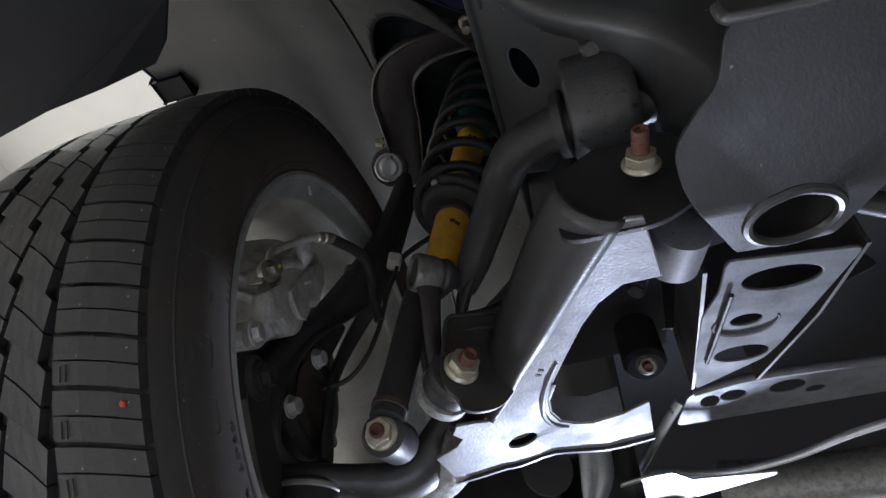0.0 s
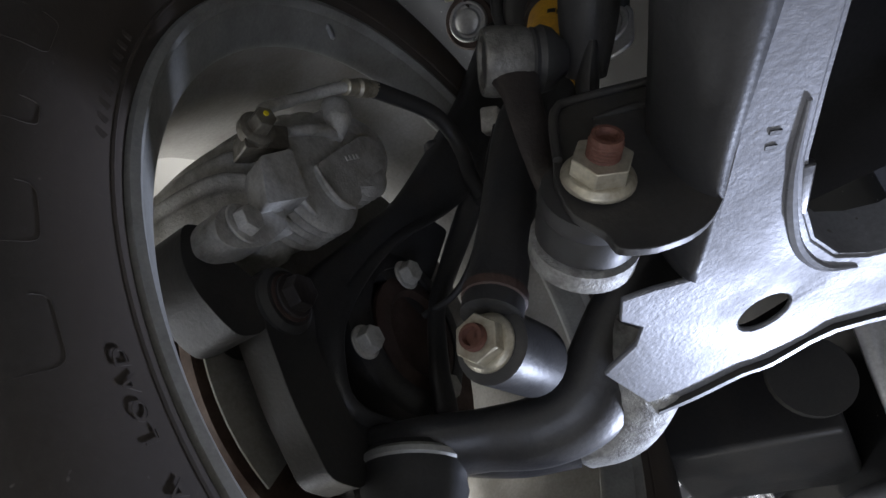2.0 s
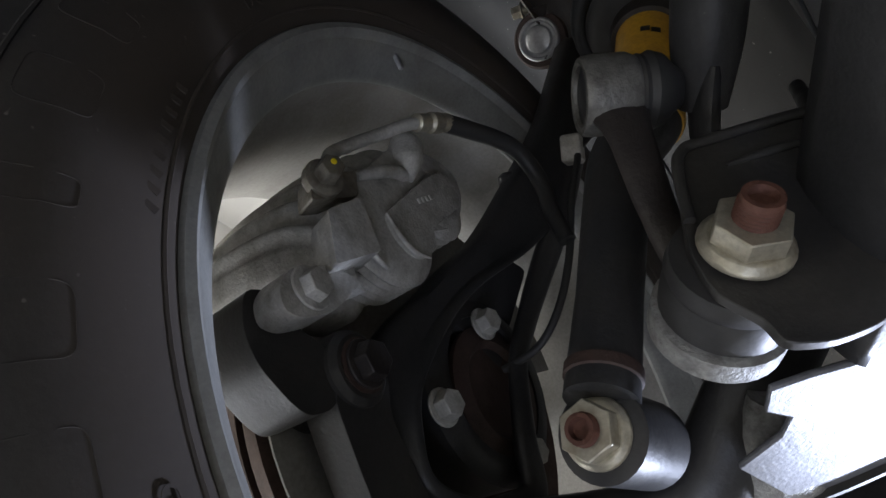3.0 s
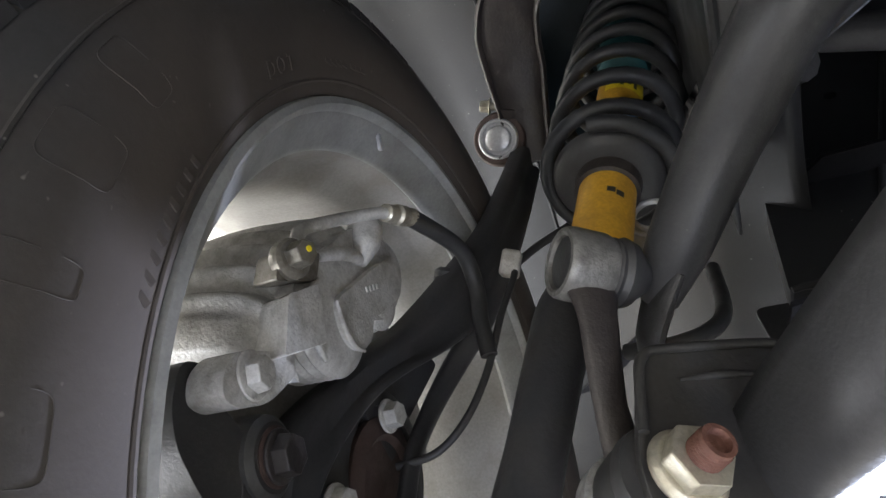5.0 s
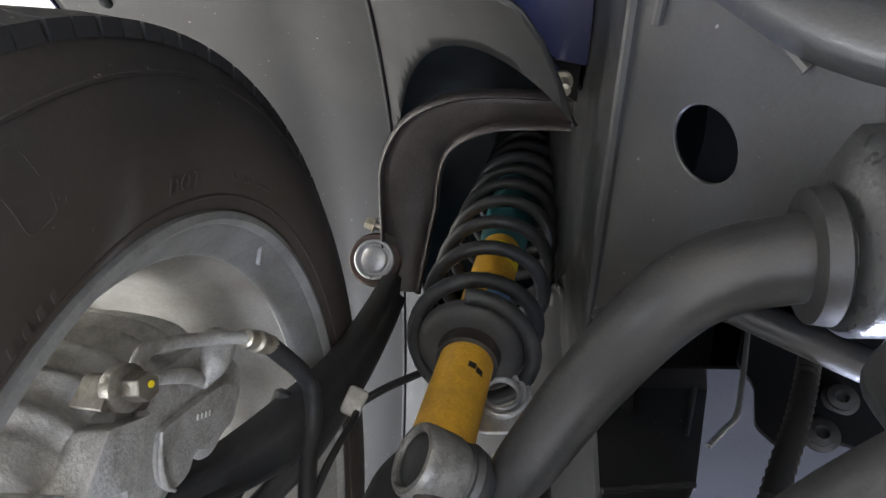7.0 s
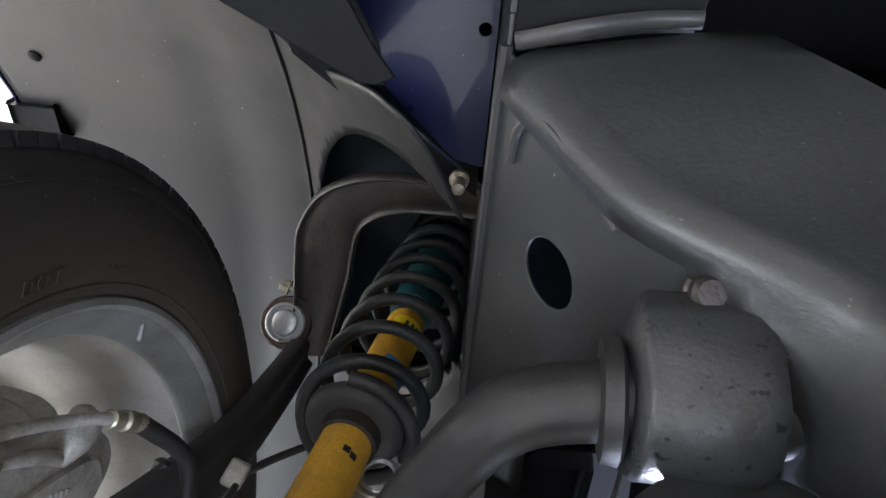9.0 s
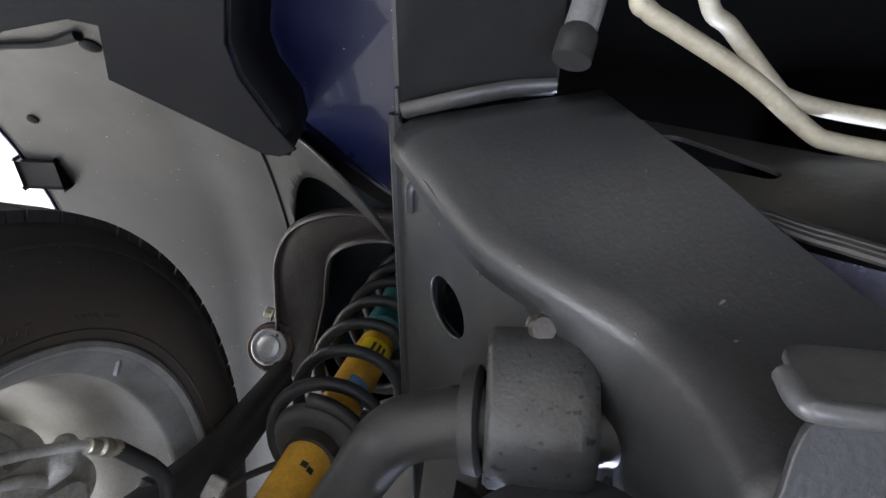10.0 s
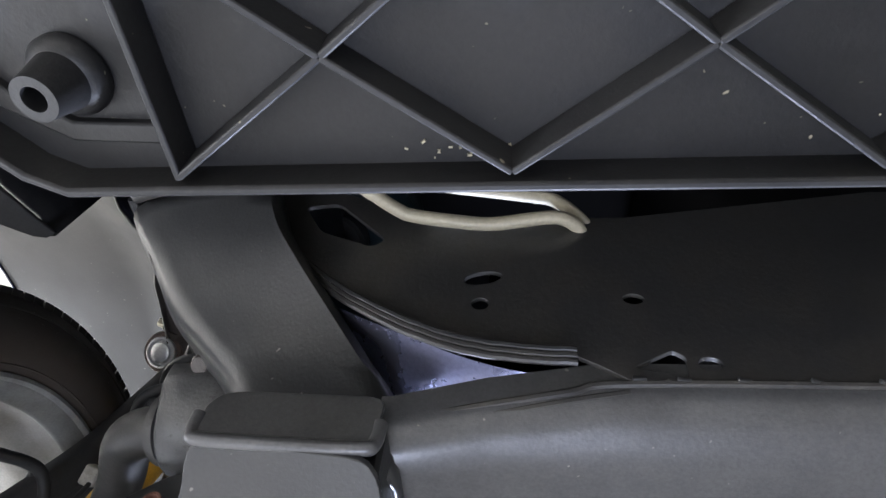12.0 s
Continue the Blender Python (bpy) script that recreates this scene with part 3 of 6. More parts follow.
for a, b in zip(top, low):
    rows.append([bm.verts.new(a.lerp(b, k / 5) + V(0, 0, 0.004 * math.sin(math.pi * k / 2.5 + a.x * 40))) for k in range(6)])
for A, B in zip(rows, rows[1:]):
    for k in range(5):
        bm.faces.new((A[k], A[k + 1], B[k + 1], B[k]))
part("inner_gusset", bm, LIT_GUSSET, sub, "glossy inner gusset, coloured by bluish lamp light", smooth=60)
# lower beam: bottom of the crossmember, rounded
bm = bmesh.new()
prof = [(0.216, 1.866), (0.215, 1.852), (0.217, 1.842), (0.226, 1.832), (0.245, 1.823), (0.275, 1.817), (0.292, 1.812), (0.300, 1.803), (0.307, 1.795), (0.325, 1.792)]
rows = []
for x in (0.186, 0.192, 0.20, 0.24, 0.30, 0.5, 0.9, 1.3):
    k = min(1, max(0, (0.28 - x) / 0.09))
    rows.append([bm.verts.new((x, y + 0.004 * k, z - (0.022 * k if i < 4 else 0.012 * k))) for i, (y, z) in enumerate(prof)])
for A, B in zip(rows, rows[1:]):
    for k in range(len(A) - 1):
        bm.faces.new((A[k], A[k + 1], B[k + 1], B[k]))
# the beam's lit tone is in its colour
part("lower_beam", bm, LIT_GREY, sub, smooth=60)
bm = bmesh.new()
tube(bm, spline([(0.195, 0.222, 1.8315), (0.235, 0.219, 1.838), (0.28, 0.2165, 1.846), (0.31, 0.215, 1.851), (0.45, 0.214, 1.852), (0.9, 0.214, 1.852)]), 0.0022, 8)
tube(bm, spline([(0.195, 0.224, 1.8255), (0.235, 0.221, 1.833), (0.28, 0.2185, 1.842), (0.31, 0.2175, 1.8475)]), 0.0022, 8)
part("seam_weld", bm, ARM_DARK, sub, "rough seam weld")
bm = bmesh.new()
for k in range(9):
    x = 0.315 + k * 0.027 + 0.006 * math.sin(k * 5.1)
    box(bm, pose(x, 0.2125, 1.8525, 10 * k, 0, 7 * k), 0.007, 0.002, 0.0025, 0.0006)
tagged(part("weld_spatter", bm, FRAME_GREY, sub), kind="stuff")

# bushing bracket with the round bore underneath
# lighter colour carries the light on the bracket's face and fold
bm = bmesh.new()
front = rounded([(0.105, 1.801), (0.19, 1.803), (0.192, 1.836), (0.110, 1.832)], 0.012, 5)
plate(bm, front, [], lambda u, v, w: V(u, 0.200 + 0.006 * max(0, (v - 1.82) / 0.02) + 0.07 * max(0, u - 0.105) + w, v), 0.003)
part("bracket_front", bm, LIT_GREY, sub, bevel=0.0012)


bm = bmesh.new()
tube(bm, spline([(0.106, 0.2015, 1.815), (0.1065, 0.2015, 1.804), (0.113, 0.2015, 1.801), (0.15, 0.2045, 1.8015), (0.184, 0.2065, 1.8025), (0.190, 0.208, 1.806), (0.191, 0.209, 1.818)]), 0.0036, 10)
part("bracket_fold", bm, LIT_GREY, sub, "rounded fold of the bracket")


def low_z(y):
    return float(np.interp(y, (0.198, 0.206, 0.25, 0.295, 0.345, 0.36), (1.802, 1.797, 1.775, 1.757, 1.762, 1.772)))


out = rounded([(0.106, 0.200), (0.192, 0.207), (0.196, 0.235), (0.194, 0.275), (0.183, 0.305), (0.165, 0.345), (0.150, 0.356), (0.110, 0.352), (0.088, 0.308), (0.074, 0.280), (0.072, 0.256), (0.086, 0.240), (0.100, 0.228)], 0.012, 4)
bm = bmesh.new()
plate(bm, out, [ellipse(0.137, 0.318, 0.0265, 0.0245, 32)], lambda u, v, w: V(u, v, low_z(v) + w), 0.003)
part("bracket_bottom", bm, FRAME_GREY, sub, bevel=0.0012, smooth=55)
bm = bmesh.new()
rim = [(0.0265 * math.cos(a), 0.0245 * math.sin(a)) for a in np.linspace(0, 2 * math.pi, 33)]
tube(bm, [V(0.137 + x, 0.318 + y, low_z(0.318 + y) + 0.0005) for x, y in rim], 0.0035, 8)
part("bore_lip", bm, FRAME_GREY, sub)
bm = bmesh.new()
lathe(bm, [(0.0262, 0.0), (0.0262, 0.04), (0.0, 0.041)], along((0.137, 0.318, 1.764), (0, 0, 1)), 32, cap=False)
part("bore_sleeve", bm, BLACK_STEEL, sub)
bm = bmesh.new()
lathe(bm, [(0.0085, 0), (0.0085, 0.006), (0.006, 0.012), (0.0, 0.013)], along((0.131, 0.312, 1.80), (0, 0, -1)), 20)
part("bore_bolt", bm, ZINC, sub, "pale zinc-plated bolt end")
bm = bmesh.new()
strip(bm, [V(0.1915, 0.216, 1.797), V(0.1945, 0.235, 1.785), V(0.1925, 0.275, 1.768), V(0.182, 0.304, 1.76)], 0.022, 0.003)
part("bracket_wall", bm, FRAME_GREY, sub)

# bolted plate of the arm's front pivot
bm = bmesh.new()
plate(bm, rounded([(0.0, 1.757), (0.062, 1.757), (0.095, 1.78), (0.105, 1.83), (0.09, 1.860), (0.065, 1.870), (0.035, 1.860), (0.004, 1.83)], 0.014, 4), [], lambda u, v, w: V(u, 0.296 + w + 0.20 * (v - 1.755), v), 0.004)
part("pivot_plate", bm, FRAME_GREY, sub, bevel=0.001)
nut_and_bolt(sub, (0.060, 0.293, 1.806), (0.05, -1, 0.1), 0.0105, bolt=0.018, turn=12)
bm = bmesh.new()
lathe(bm, [(0.014, 0), (0.020, 0.002), (0.020, 0.037), (0.014, 0.039)], along((0.082, 0.345, 1.792), (-0.25, 1, 0)), 28)
part("pivot_bush", bm, ARM_STEEL, sub, "grey bushing sleeve")

# side member's lit underside: light put into its paler colour, shade into its walls
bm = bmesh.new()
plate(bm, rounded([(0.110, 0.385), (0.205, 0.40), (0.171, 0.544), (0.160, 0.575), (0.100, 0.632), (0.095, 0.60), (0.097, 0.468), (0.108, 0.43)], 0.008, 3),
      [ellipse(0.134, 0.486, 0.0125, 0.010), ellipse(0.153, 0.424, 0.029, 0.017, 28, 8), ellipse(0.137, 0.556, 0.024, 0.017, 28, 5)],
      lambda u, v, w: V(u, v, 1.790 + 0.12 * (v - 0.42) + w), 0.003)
part("side_member_plate", bm, MEMBER_STEEL, sub, "steel plate with round holes, coloured pale as lit", bevel=0.001)
bm = bmesh.new()
pts = [V(0.134 + 0.026 * math.cos(a), 0.490 + 0.020 * math.sin(a), 1.798 + 0.12 * 0.02 * math.sin(a)) for a in np.linspace(radians(-15), radians(215), 20)]
tube(bm, pts, [0.001, 0.0032, 0.0032, 0.001], 8)
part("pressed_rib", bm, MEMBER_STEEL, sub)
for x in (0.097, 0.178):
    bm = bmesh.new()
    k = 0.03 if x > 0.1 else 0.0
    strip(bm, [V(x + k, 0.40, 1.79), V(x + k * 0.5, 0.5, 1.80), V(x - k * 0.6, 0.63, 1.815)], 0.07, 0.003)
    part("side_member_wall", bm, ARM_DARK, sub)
bm = bmesh.new()
tube(bm, [V(0.116, 0.43, 1.787), V(0.108, 0.53, 1.80), V(0.106, 0.56, 1.805)], 0.0022, 8)
part("fuel_line", bm, BLACK_STEEL, sub)

# ---- lower control arm ----
arm = thing("lower_control_arm", (-0.05, 0.47, 1.75), "worn stamped steel lower control arm, coloured pale where lit", "control arm")


def arm_z(u, v):
    k = min(1.0, max(0.0, (-0.055 - u) / 0.09))
    return 1.760 - 0.027 * k - 0.03 * max(0.0, 0.33 - v) + 0.01 * max(0, u) / 0.05 * (1 if v > 0.5 else 0)


outer = [(-0.150, 0.524), (-0.145, 0.577), (-0.125, 0.585), (-0.10, 0.592), (-0.085, 0.600), (-0.05, 0.604), (0.0, 0.612), (0.047, 0.622), (0.0455, 0.548),
         (0.021, 0.5545), (-0.009, 0.5555), (-0.024, 0.551), (-0.036, 0.542), (-0.042, 0.522), (-0.040, 0.498), (-0.032, 0.468), (-0.018, 0.435), (0.0, 0.395), (0.015, 0.37), (0.034, 0.353), (0.060, 0.352),
         (0.056, 0.322), (0.051, 0.290)]
BEND = [(0.040, 0.288), (0.016, 0.330), (-0.016, 0.385), (-0.046, 0.435), (-0.070, 0.475), (-0.090, 0.500)]
WING = [(0.006, 0.284), (-0.014, 0.318), (-0.038, 0.368), (-0.064, 0.425), (-0.084, 0.466), (-0.098, 0.492)]
LUG = [(-0.106, 0.489), (-0.119, 0.482), (-0.126, 0.494), (-0.121, 0.508), (-0.128, 0.516)]
bm = bmesh.new()
plate(bm, outer + BEND + LUG, [ellipse(-0.0745, 0.5575, 0.0135, 0.0115, 24, 20)], lambda u, v, w: V(u, v, arm_z(u, v) + w), 0.003)
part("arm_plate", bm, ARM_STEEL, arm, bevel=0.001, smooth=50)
# rolled-up front side of the leg, its shade put into the colour
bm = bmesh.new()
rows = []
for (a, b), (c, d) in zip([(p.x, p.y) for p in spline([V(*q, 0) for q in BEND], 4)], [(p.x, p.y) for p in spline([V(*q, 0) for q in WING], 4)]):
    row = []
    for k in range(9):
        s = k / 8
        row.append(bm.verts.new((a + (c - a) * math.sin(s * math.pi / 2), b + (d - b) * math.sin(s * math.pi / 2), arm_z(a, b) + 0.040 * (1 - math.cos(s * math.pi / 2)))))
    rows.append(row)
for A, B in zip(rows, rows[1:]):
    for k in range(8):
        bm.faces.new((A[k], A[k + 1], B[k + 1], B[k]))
ob = part("rolled_side", bm, ARM_SHADED, arm, smooth=60)
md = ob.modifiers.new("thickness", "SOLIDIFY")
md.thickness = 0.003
bm = bmesh.new()
strip(bm, [V(u, v, arm_z(u, v) + 0.001) for u, v in outer[9:21]], 0.026, 0.003)
part("opening_flange", bm, ARM_STEEL, arm, "turned-up inner flange")
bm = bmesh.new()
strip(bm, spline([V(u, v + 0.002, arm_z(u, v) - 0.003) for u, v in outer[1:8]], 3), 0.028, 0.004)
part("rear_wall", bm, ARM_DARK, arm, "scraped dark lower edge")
# stamped serial: unreadable, as small bars
bm = bmesh.new()
for k in range(8):
    u, v = -0.062 + 0.0245 * k / 7, 0.492 - 0.045 * k / 7
    box(bm, pose(u, v, arm_z(u, v) - 0.0003, 0, 0, 28), 0.0042, 0.0022, 0.0008)
part("stamped_marks", bm, BLACK_STEEL, arm, "row of small stamped marks")
# raised bead round the inner corner
bm = bmesh.new()
tube(bm, spline([V(u - 0.006, v + 0.004, arm_z(u, v) - 0.0005) for u, v in outer[11:17]], 4), [0.001, 0.003, 0.003, 0.001], 8)
part("pressed_bead", bm, ARM_STEEL, arm)
bm = bmesh.new()
box(bm, pose(-0.037, 0.487, 1.762, 0, 0, 20), 0.006, 0.03, 0.004, 0.001)
part("slot", bm, BLACK_STEEL, arm)
# cast outer end that carries the strut and the ball joint
bm = bmesh.new()
tube(bm, spline([(-0.122, 0.545, 1.764), (-0.150, 0.576, 1.743), (-0.178, 0.602, 1.734), (-0.205, 0.606, 1.732)]), [0.020, 0.020, 0.017, 0.013], 18, flat=(1.15, 0.62))
part("cast_end", bm, SHOT, arm, "pale shot-peened casting")
bm = bmesh.new()
tube(bm, spline([(-0.108, 0.540, 1.802), (-0.142, 0.553, 1.776), (-0.176, 0.565, 1.744), (-0.205, 0.560, 1.732), (-0.235, 0.545, 1.730), (-0.262, 0.528, 1.728), (-0.295, 0.52, 1.732)]), [0.02, 0.023, 0.025, 0.022, 0.019, 0.019, 0.016], 20, flat=(1.1, 0.75))
tube(bm, spline([(-0.205, 0.600, 1.732), (-0.235, 0.585, 1.730), (-0.26, 0.56, 1.73), (-0.275, 0.535, 1.733)]), [0.013, 0.014, 0.014, 0.013], 16, flat=(1.2, 0.7))
part("cast_yoke", bm, BLACK_STEEL, arm, "black forged outer yoke")
bm = bmesh.new()
lathe(bm, [(0.0155, 0), (0.0195, 0.002), (0.0195, 0.045), (0.017, 0.05)], along((-0.1815, 0.4695, 1.7385), (-0.02, 0.93, 0.22)), 30)
part("strut_boss", bm, BLACK_STEEL, arm)
nut_and_bolt(arm, (-0.1815, 0.4690, 1.7385), (0.02, -0.93, -0.22), 0.0122, bolt=0.0045, turn=20)
# bracket for the stabiliser link
ND = V(0.60, -0.80, 0.05).normalized()
TD = V(0.80, 0.60, 0).normalized()
bm = bmesh.new()
plate(bm, rounded([(-0.012, 0.050), (0.056, 0.072), (0.075, 0.06), (0.055, 0.0), (0.040, -0.022), (0.030, -0.030), (0.014, -0.036), (0.0, -0.036), (-0.002, -0.028), (-0.014, -0.018), (-0.018, 0), (-0.014, 0.03)], 0.006, 3), [],
      lambda u, v, w: V(-0.101, 0.435, 1.7665) + TD * u + V(0, 0, 1) * v + ND * (w - 0.004), 0.004)
part("link_bracket", bm, ARM_DARK, arm, "dusty black bracket", bevel=0.0015)
bm = bmesh.new()
plate(bm, rounded([(-0.012, 0.0), (0.056, 0.0), (0.056, 0.014), (-0.008, 0.012)], 0.006, 3), [],
      lambda u, v, w: V(-0.101, 0.435, 1.8145 + 0.32 * (u + 0.012)) + TD * u - ND * v + V(0, 0, w), 0.003)
part("bracket_top", bm, ARM_DARK, arm, bevel=0.001)

bm = bmesh.new()


def on_bracket(u, v, w=0.0012):
    return V(-0.101, 0.435, 1.7665) + TD * u + V(0, 0, v) + ND * w


tube(bm, spline([on_bracket(-0.015, 0.012), on_bracket(-0.0135, 0.035), on_bracket(-0.010, 0.047), on_bracket(0.0, 0.053), on_bracket(0.05, 0.069), on_bracket(0.064, 0.068), on_bracket(0.071, 0.058), on_bracket(0.055, 0.004)], 5), 0.0022, 8)
tube(bm, spline([on_bracket(0.005, 0.040, 0.0002), on_bracket(0.025, 0.047, 0.0004), on_bracket(0.050, 0.054, 0.0002)], 5), [0.0008, 0.0022, 0.0008], 8)
part("bracket_lip", bm, ARM_DARK, arm, "worn folded lip of the bracket", smooth=60)

# ---- ball joint ----
joint = thing("lower_ball_joint", (-0.277, 0.53, 1.68), "black lower ball joint with a rubber boot", "ball joint")
bm = bmesh.new()
lathe(bm, [(0.020, 0.032), (0.029, 0.028), (0.0315, 0.02), (0.030, 0.012), (0.031, 0.006), (0.0285, -0.004), (0.0295, -0.008), (0.024, -0.016), (0.019, -0.022), (0, -0.024)], along((-0.277, 0.53, 1.70), (0.05, -0.05, 1)), 36)
part("boot", bm, SMOOTH_RUBBER, joint, "pleated rubber boot", smooth=60)
bm = bmesh.new()
lathe(bm, [(0.0305, 0), (0.0325, 0.002), (0.0325, 0.005), (0.0305, 0.007)], along((-0.276, 0.529, 1.718), (0.05, -0.05, 1)), 36)
part("clamp_ring", bm, RIM, joint, "grey steel clamp ring")
bm = bmesh.new()
box(bm, pose(-0.275, 0.535, 1.662, 0, 8, 20), 0.052, 0.045, 0.04, 0.012)
part("housing", bm, BLACK_STEEL, joint)
bm = bmesh.new()
tube(bm, spline([(-0.345, 0.50, 1.74), (-0.33, 0.515, 1.735), (-0.31, 0.525, 1.728)]), [0.016, 0.02, 0.02], 16)
part("stud_boss", bm, BLACK_STEEL, joint)
hex_bolt(joint, (-0.248, 0.525, 1.655), (1, -0.4, -0.2), 0.008)

# ---- strut (coil-over) ----
AX0, AX1 = V(-0.1639, 0.4586, 1.7), V(-0.1091, 0.5224, 2.1)
AXD = (AX1 - AX0).normalized()


def on_strut(z):
    return AX0 + (AX1 - AX0) * ((z - 1.7) / 0.4)


strut = thing("coilover_strut", tuple(on_strut(1.75)), "yellow coil-over strut with a black coil spring", "shock absorber")
bm = bmesh.new()
lathe(bm, [(0.0195, -0.022), (0.0205, -0.019), (0.0205, 0.24), (0.0195, 0.262), (0.012, 0.264)], along(on_strut(1.935), AXD), 40)
part("damper_body", bm, YELLOW, strut, "yellow painted damper body")
bm = bmesh.new()
tube(bm, spline([on_strut(1.938), on_strut(1.918), (-0.151, 0.4865, 1.892), (-0.159, 0.4790, 1.85), (-0.1675, 0.4725, 1.80), (-0.177, 0.4670, 1.750)]), [0.0190, 0.0192, 0.0180, 0.0165, 0.0150, 0.0155], 24)
part("fork", bm, BLACK_STEEL, strut, "black steel lower leg")
bm = bmesh.new()
lathe(bm, [(0.015, 0), (0.0165, 0.001), (0.0165, 0.006), (0.015, 0.007)], along((-0.1755, 0.468, 1.758), (0.18, 0.1, 1)), 24)
part("rust_band", bm, RUST_RUBBER, strut, "rust-brown band")
bm = bmesh.new()
lathe(bm, [(0.0206, -0.012), (0.0235, -0.011), (0.0245, 0.004), (0.030, 0.006), (0.0345, 0.009), (0.034, 0.012), (0.026, 0.013), (0.0206, 0.014)], along(on_strut(2.022), AXD), 48, cap=False)
part("spring_seat", bm, UCA_STEEL, strut, "dark brown rubber collar under the spring", smooth=50)
bm = bmesh.new()
lathe(bm, [(0.0235, 0.000), (0.032, 0.001), (0.039, 0.004), (0.0415, 0.008), (0.042, 0.010), (0.040, 0.0105), (0.038, 0.006), (0.030, 0.004)], along(on_strut(2.023), AXD), 56, cap=False)
part("spring_dish", bm, SMOOTH_RUBBER, strut, "black pressed dish under the spring", smooth=50)
bm = bmesh.new()
lathe(bm, [(0.018, 0), (0.024, 0.005), (0.021, 0.016), (0.026, 0.026), (0.022, 0.04), (0.027, 0.052), (0.023, 0.07), (0.028, 0.085), (0.024, 0.105), (0.028, 0.12), (0.028, 0.2), (0.02, 0.21)], along(on_strut(2.21), AXD), 36)
part("bump_stop", bm, TEAL, strut, "teal ribbed foam bump stop", smooth=60)
bm = bmesh.new()
m = along(on_strut(2.028), AXD)
turns, height = 10.0, 0.470
pts = []
for k in range(int(turns * 28) + 1):
    s = k / (turns * 28)
    a = 2 * math.pi * turns * s + 2.2
    rad = 0.0455 + 0.0035 * math.sin(math.pi * min(1, s * 1.4)) + 0.003 * max(0, 1 - s * 10)
    h = height * max(0.0, (s - 0.055) / 0.945) ** 0.95
    pts.append(m @ V(rad * math.cos(a), rad * math.sin(a), h))
tube(bm, pts, 0.0064, 10)
part("coil_spring", bm, SPRING, strut, "black coated coil spring", smooth=80)
bm = bmesh.new()
lathe(bm, [(0.05, 0.0), (0.055, 0.006), (0.055, 0.03), (0.035, 0.04), (0, 0.041)], along(on_strut(2.50), AXD), 36)
part("top_mount", bm, SMOOTH_RUBBER, strut)


def wrap_label(nm, material, z0, z1, a0, a1, r=0.02085, label=""):
    bm = bmesh.new()
    mm = along(on_strut(1.935), AXD)
    rows = []
    for a in np.linspace(radians(a0), radians(a1), 10):
        rows.append([bm.verts.new(mm @ V(r * math.cos(a), r * math.sin(a), (z - 1.935) / AXD.z)) for z in (z0, z1)])
    for A, B in zip(rows, rows[1:]):
        bm.faces.new((A[0], B[0], B[1], A[1]))
    return part(nm, bm, material, strut, label, smooth=60)


FA = math.degrees(math.atan2(*reversed((along(on_strut(1.935), AXD).inverted() @ V(0.0, 0.15, 1.68)).to_2d())))
wrap_label("label", LABEL_YELLOW, 2.145, 2.175, FA - 50, FA + 60, label="bright yellow label")
wrap_label("label", LABEL_BLUE, 2.082, 2.108, FA - 20, FA + 70, label="pale blue and white label")
for k, da in enumerate((-14, 4, 20)):
    wrap_label("printed_mark", BLACK_STEEL, 2.15 + 0.004 * (k % 2), 2.168, FA + da, FA + da + 9, 0.02105, "black printed mark")
for k, da in enumerate((-12, 6)):
    wrap_label("printed_mark", ARM_DARK, 1.985 - 0.002 * k, 1.991 - 0.002 * k, FA + da, FA + da + 16, 0.02075, "smudged dark print")

# ---- stabiliser bar, clamp and link ----
bar = thing("stabiliser_bar", (0.02, 0.315, 1.893), "thick black steel stabiliser bar", "stabiliser bar")
path = [(0.60, 0.30, 1.87), (0.30, 0.302, 1.878), (0.10, 0.306, 1.884), (0.045, 0.312, 1.890), (0.018, 0.315, 1.893), (-0.022, 0.334, 1.896), (-0.053, 0.390, 1.898), (-0.084, 0.438, 1.881), (-0.100, 0.462, 1.870)]
bm = bmesh.new()
tube(bm, spline(path, 10), [0.0175, 0.0175, 0.0175, 0.0175, 0.0175, 0.0175, 0.017, 0.0155, 0.011], 26)
part("bar", bm, BAR_STEEL, bar, smooth=80)
bm = bmesh.new()
tube(bm, spline([(-0.088, 0.447, 1.876), (-0.100, 0.462, 1.867), (-0.108, 0.476, 1.857), (-0.112, 0.485, 1.848)]), [0.013, 0.018, 0.017, 0.008], 16, flat=(0.36, 1.1), up=(0, 0.3, 1))
part("flattened_end", bm, BAR_STEEL, bar)

CLAMP_BOLT = V(0.0500, 0.267, 1.909)
clamp = thing("bar_clamp", (0.05, 0.29, 1.9), "grey bolted clamp round the stabiliser bar bush", "clamp")
bd = V(0.065, -0.008, -0.006).normalized()
bm = bmesh.new()
lathe(bm, [(0.018, 0), (0.026, 0.001), (0.027, 0.008), (0.024, 0.010)], along(V(0.014, 0.3155, 1.8935), bd), 36)
part("bush_flange", bm, BAR_STEEL, clamp, "rubber bush flange")
bm = bmesh.new()
ud, vd = V(0, 0.55, -0.83), V(0, 0.83, 0.55)
sec = [(0.034 * math.cos(a), 0.032 * math.sin(a)) for a in np.linspace(radians(-90), radians(90), 16)]
sec = [(-0.038, -0.024)] + [(-0.026, -0.032)] + sec + [(-0.03, 0.032)]
rows = []
for t, k in ((0.0, 0.93), (0.003, 1.0), (0.040, 1.0), (0.047, 0.97), (0.050, 0.9)):
    c0 = V(0.024, 0.310, 1.892) + bd * t
    rows.append([bm.verts.new(c0 + ud * (a * k) + vd * (b * k)) for a, b in sec])
for A, B in zip(rows, rows[1:]):
    for k in range(len(A)):
        bm.faces.new((A[k], A[(k + 1) % len(A)], B[(k + 1) % len(B)], B[k]))
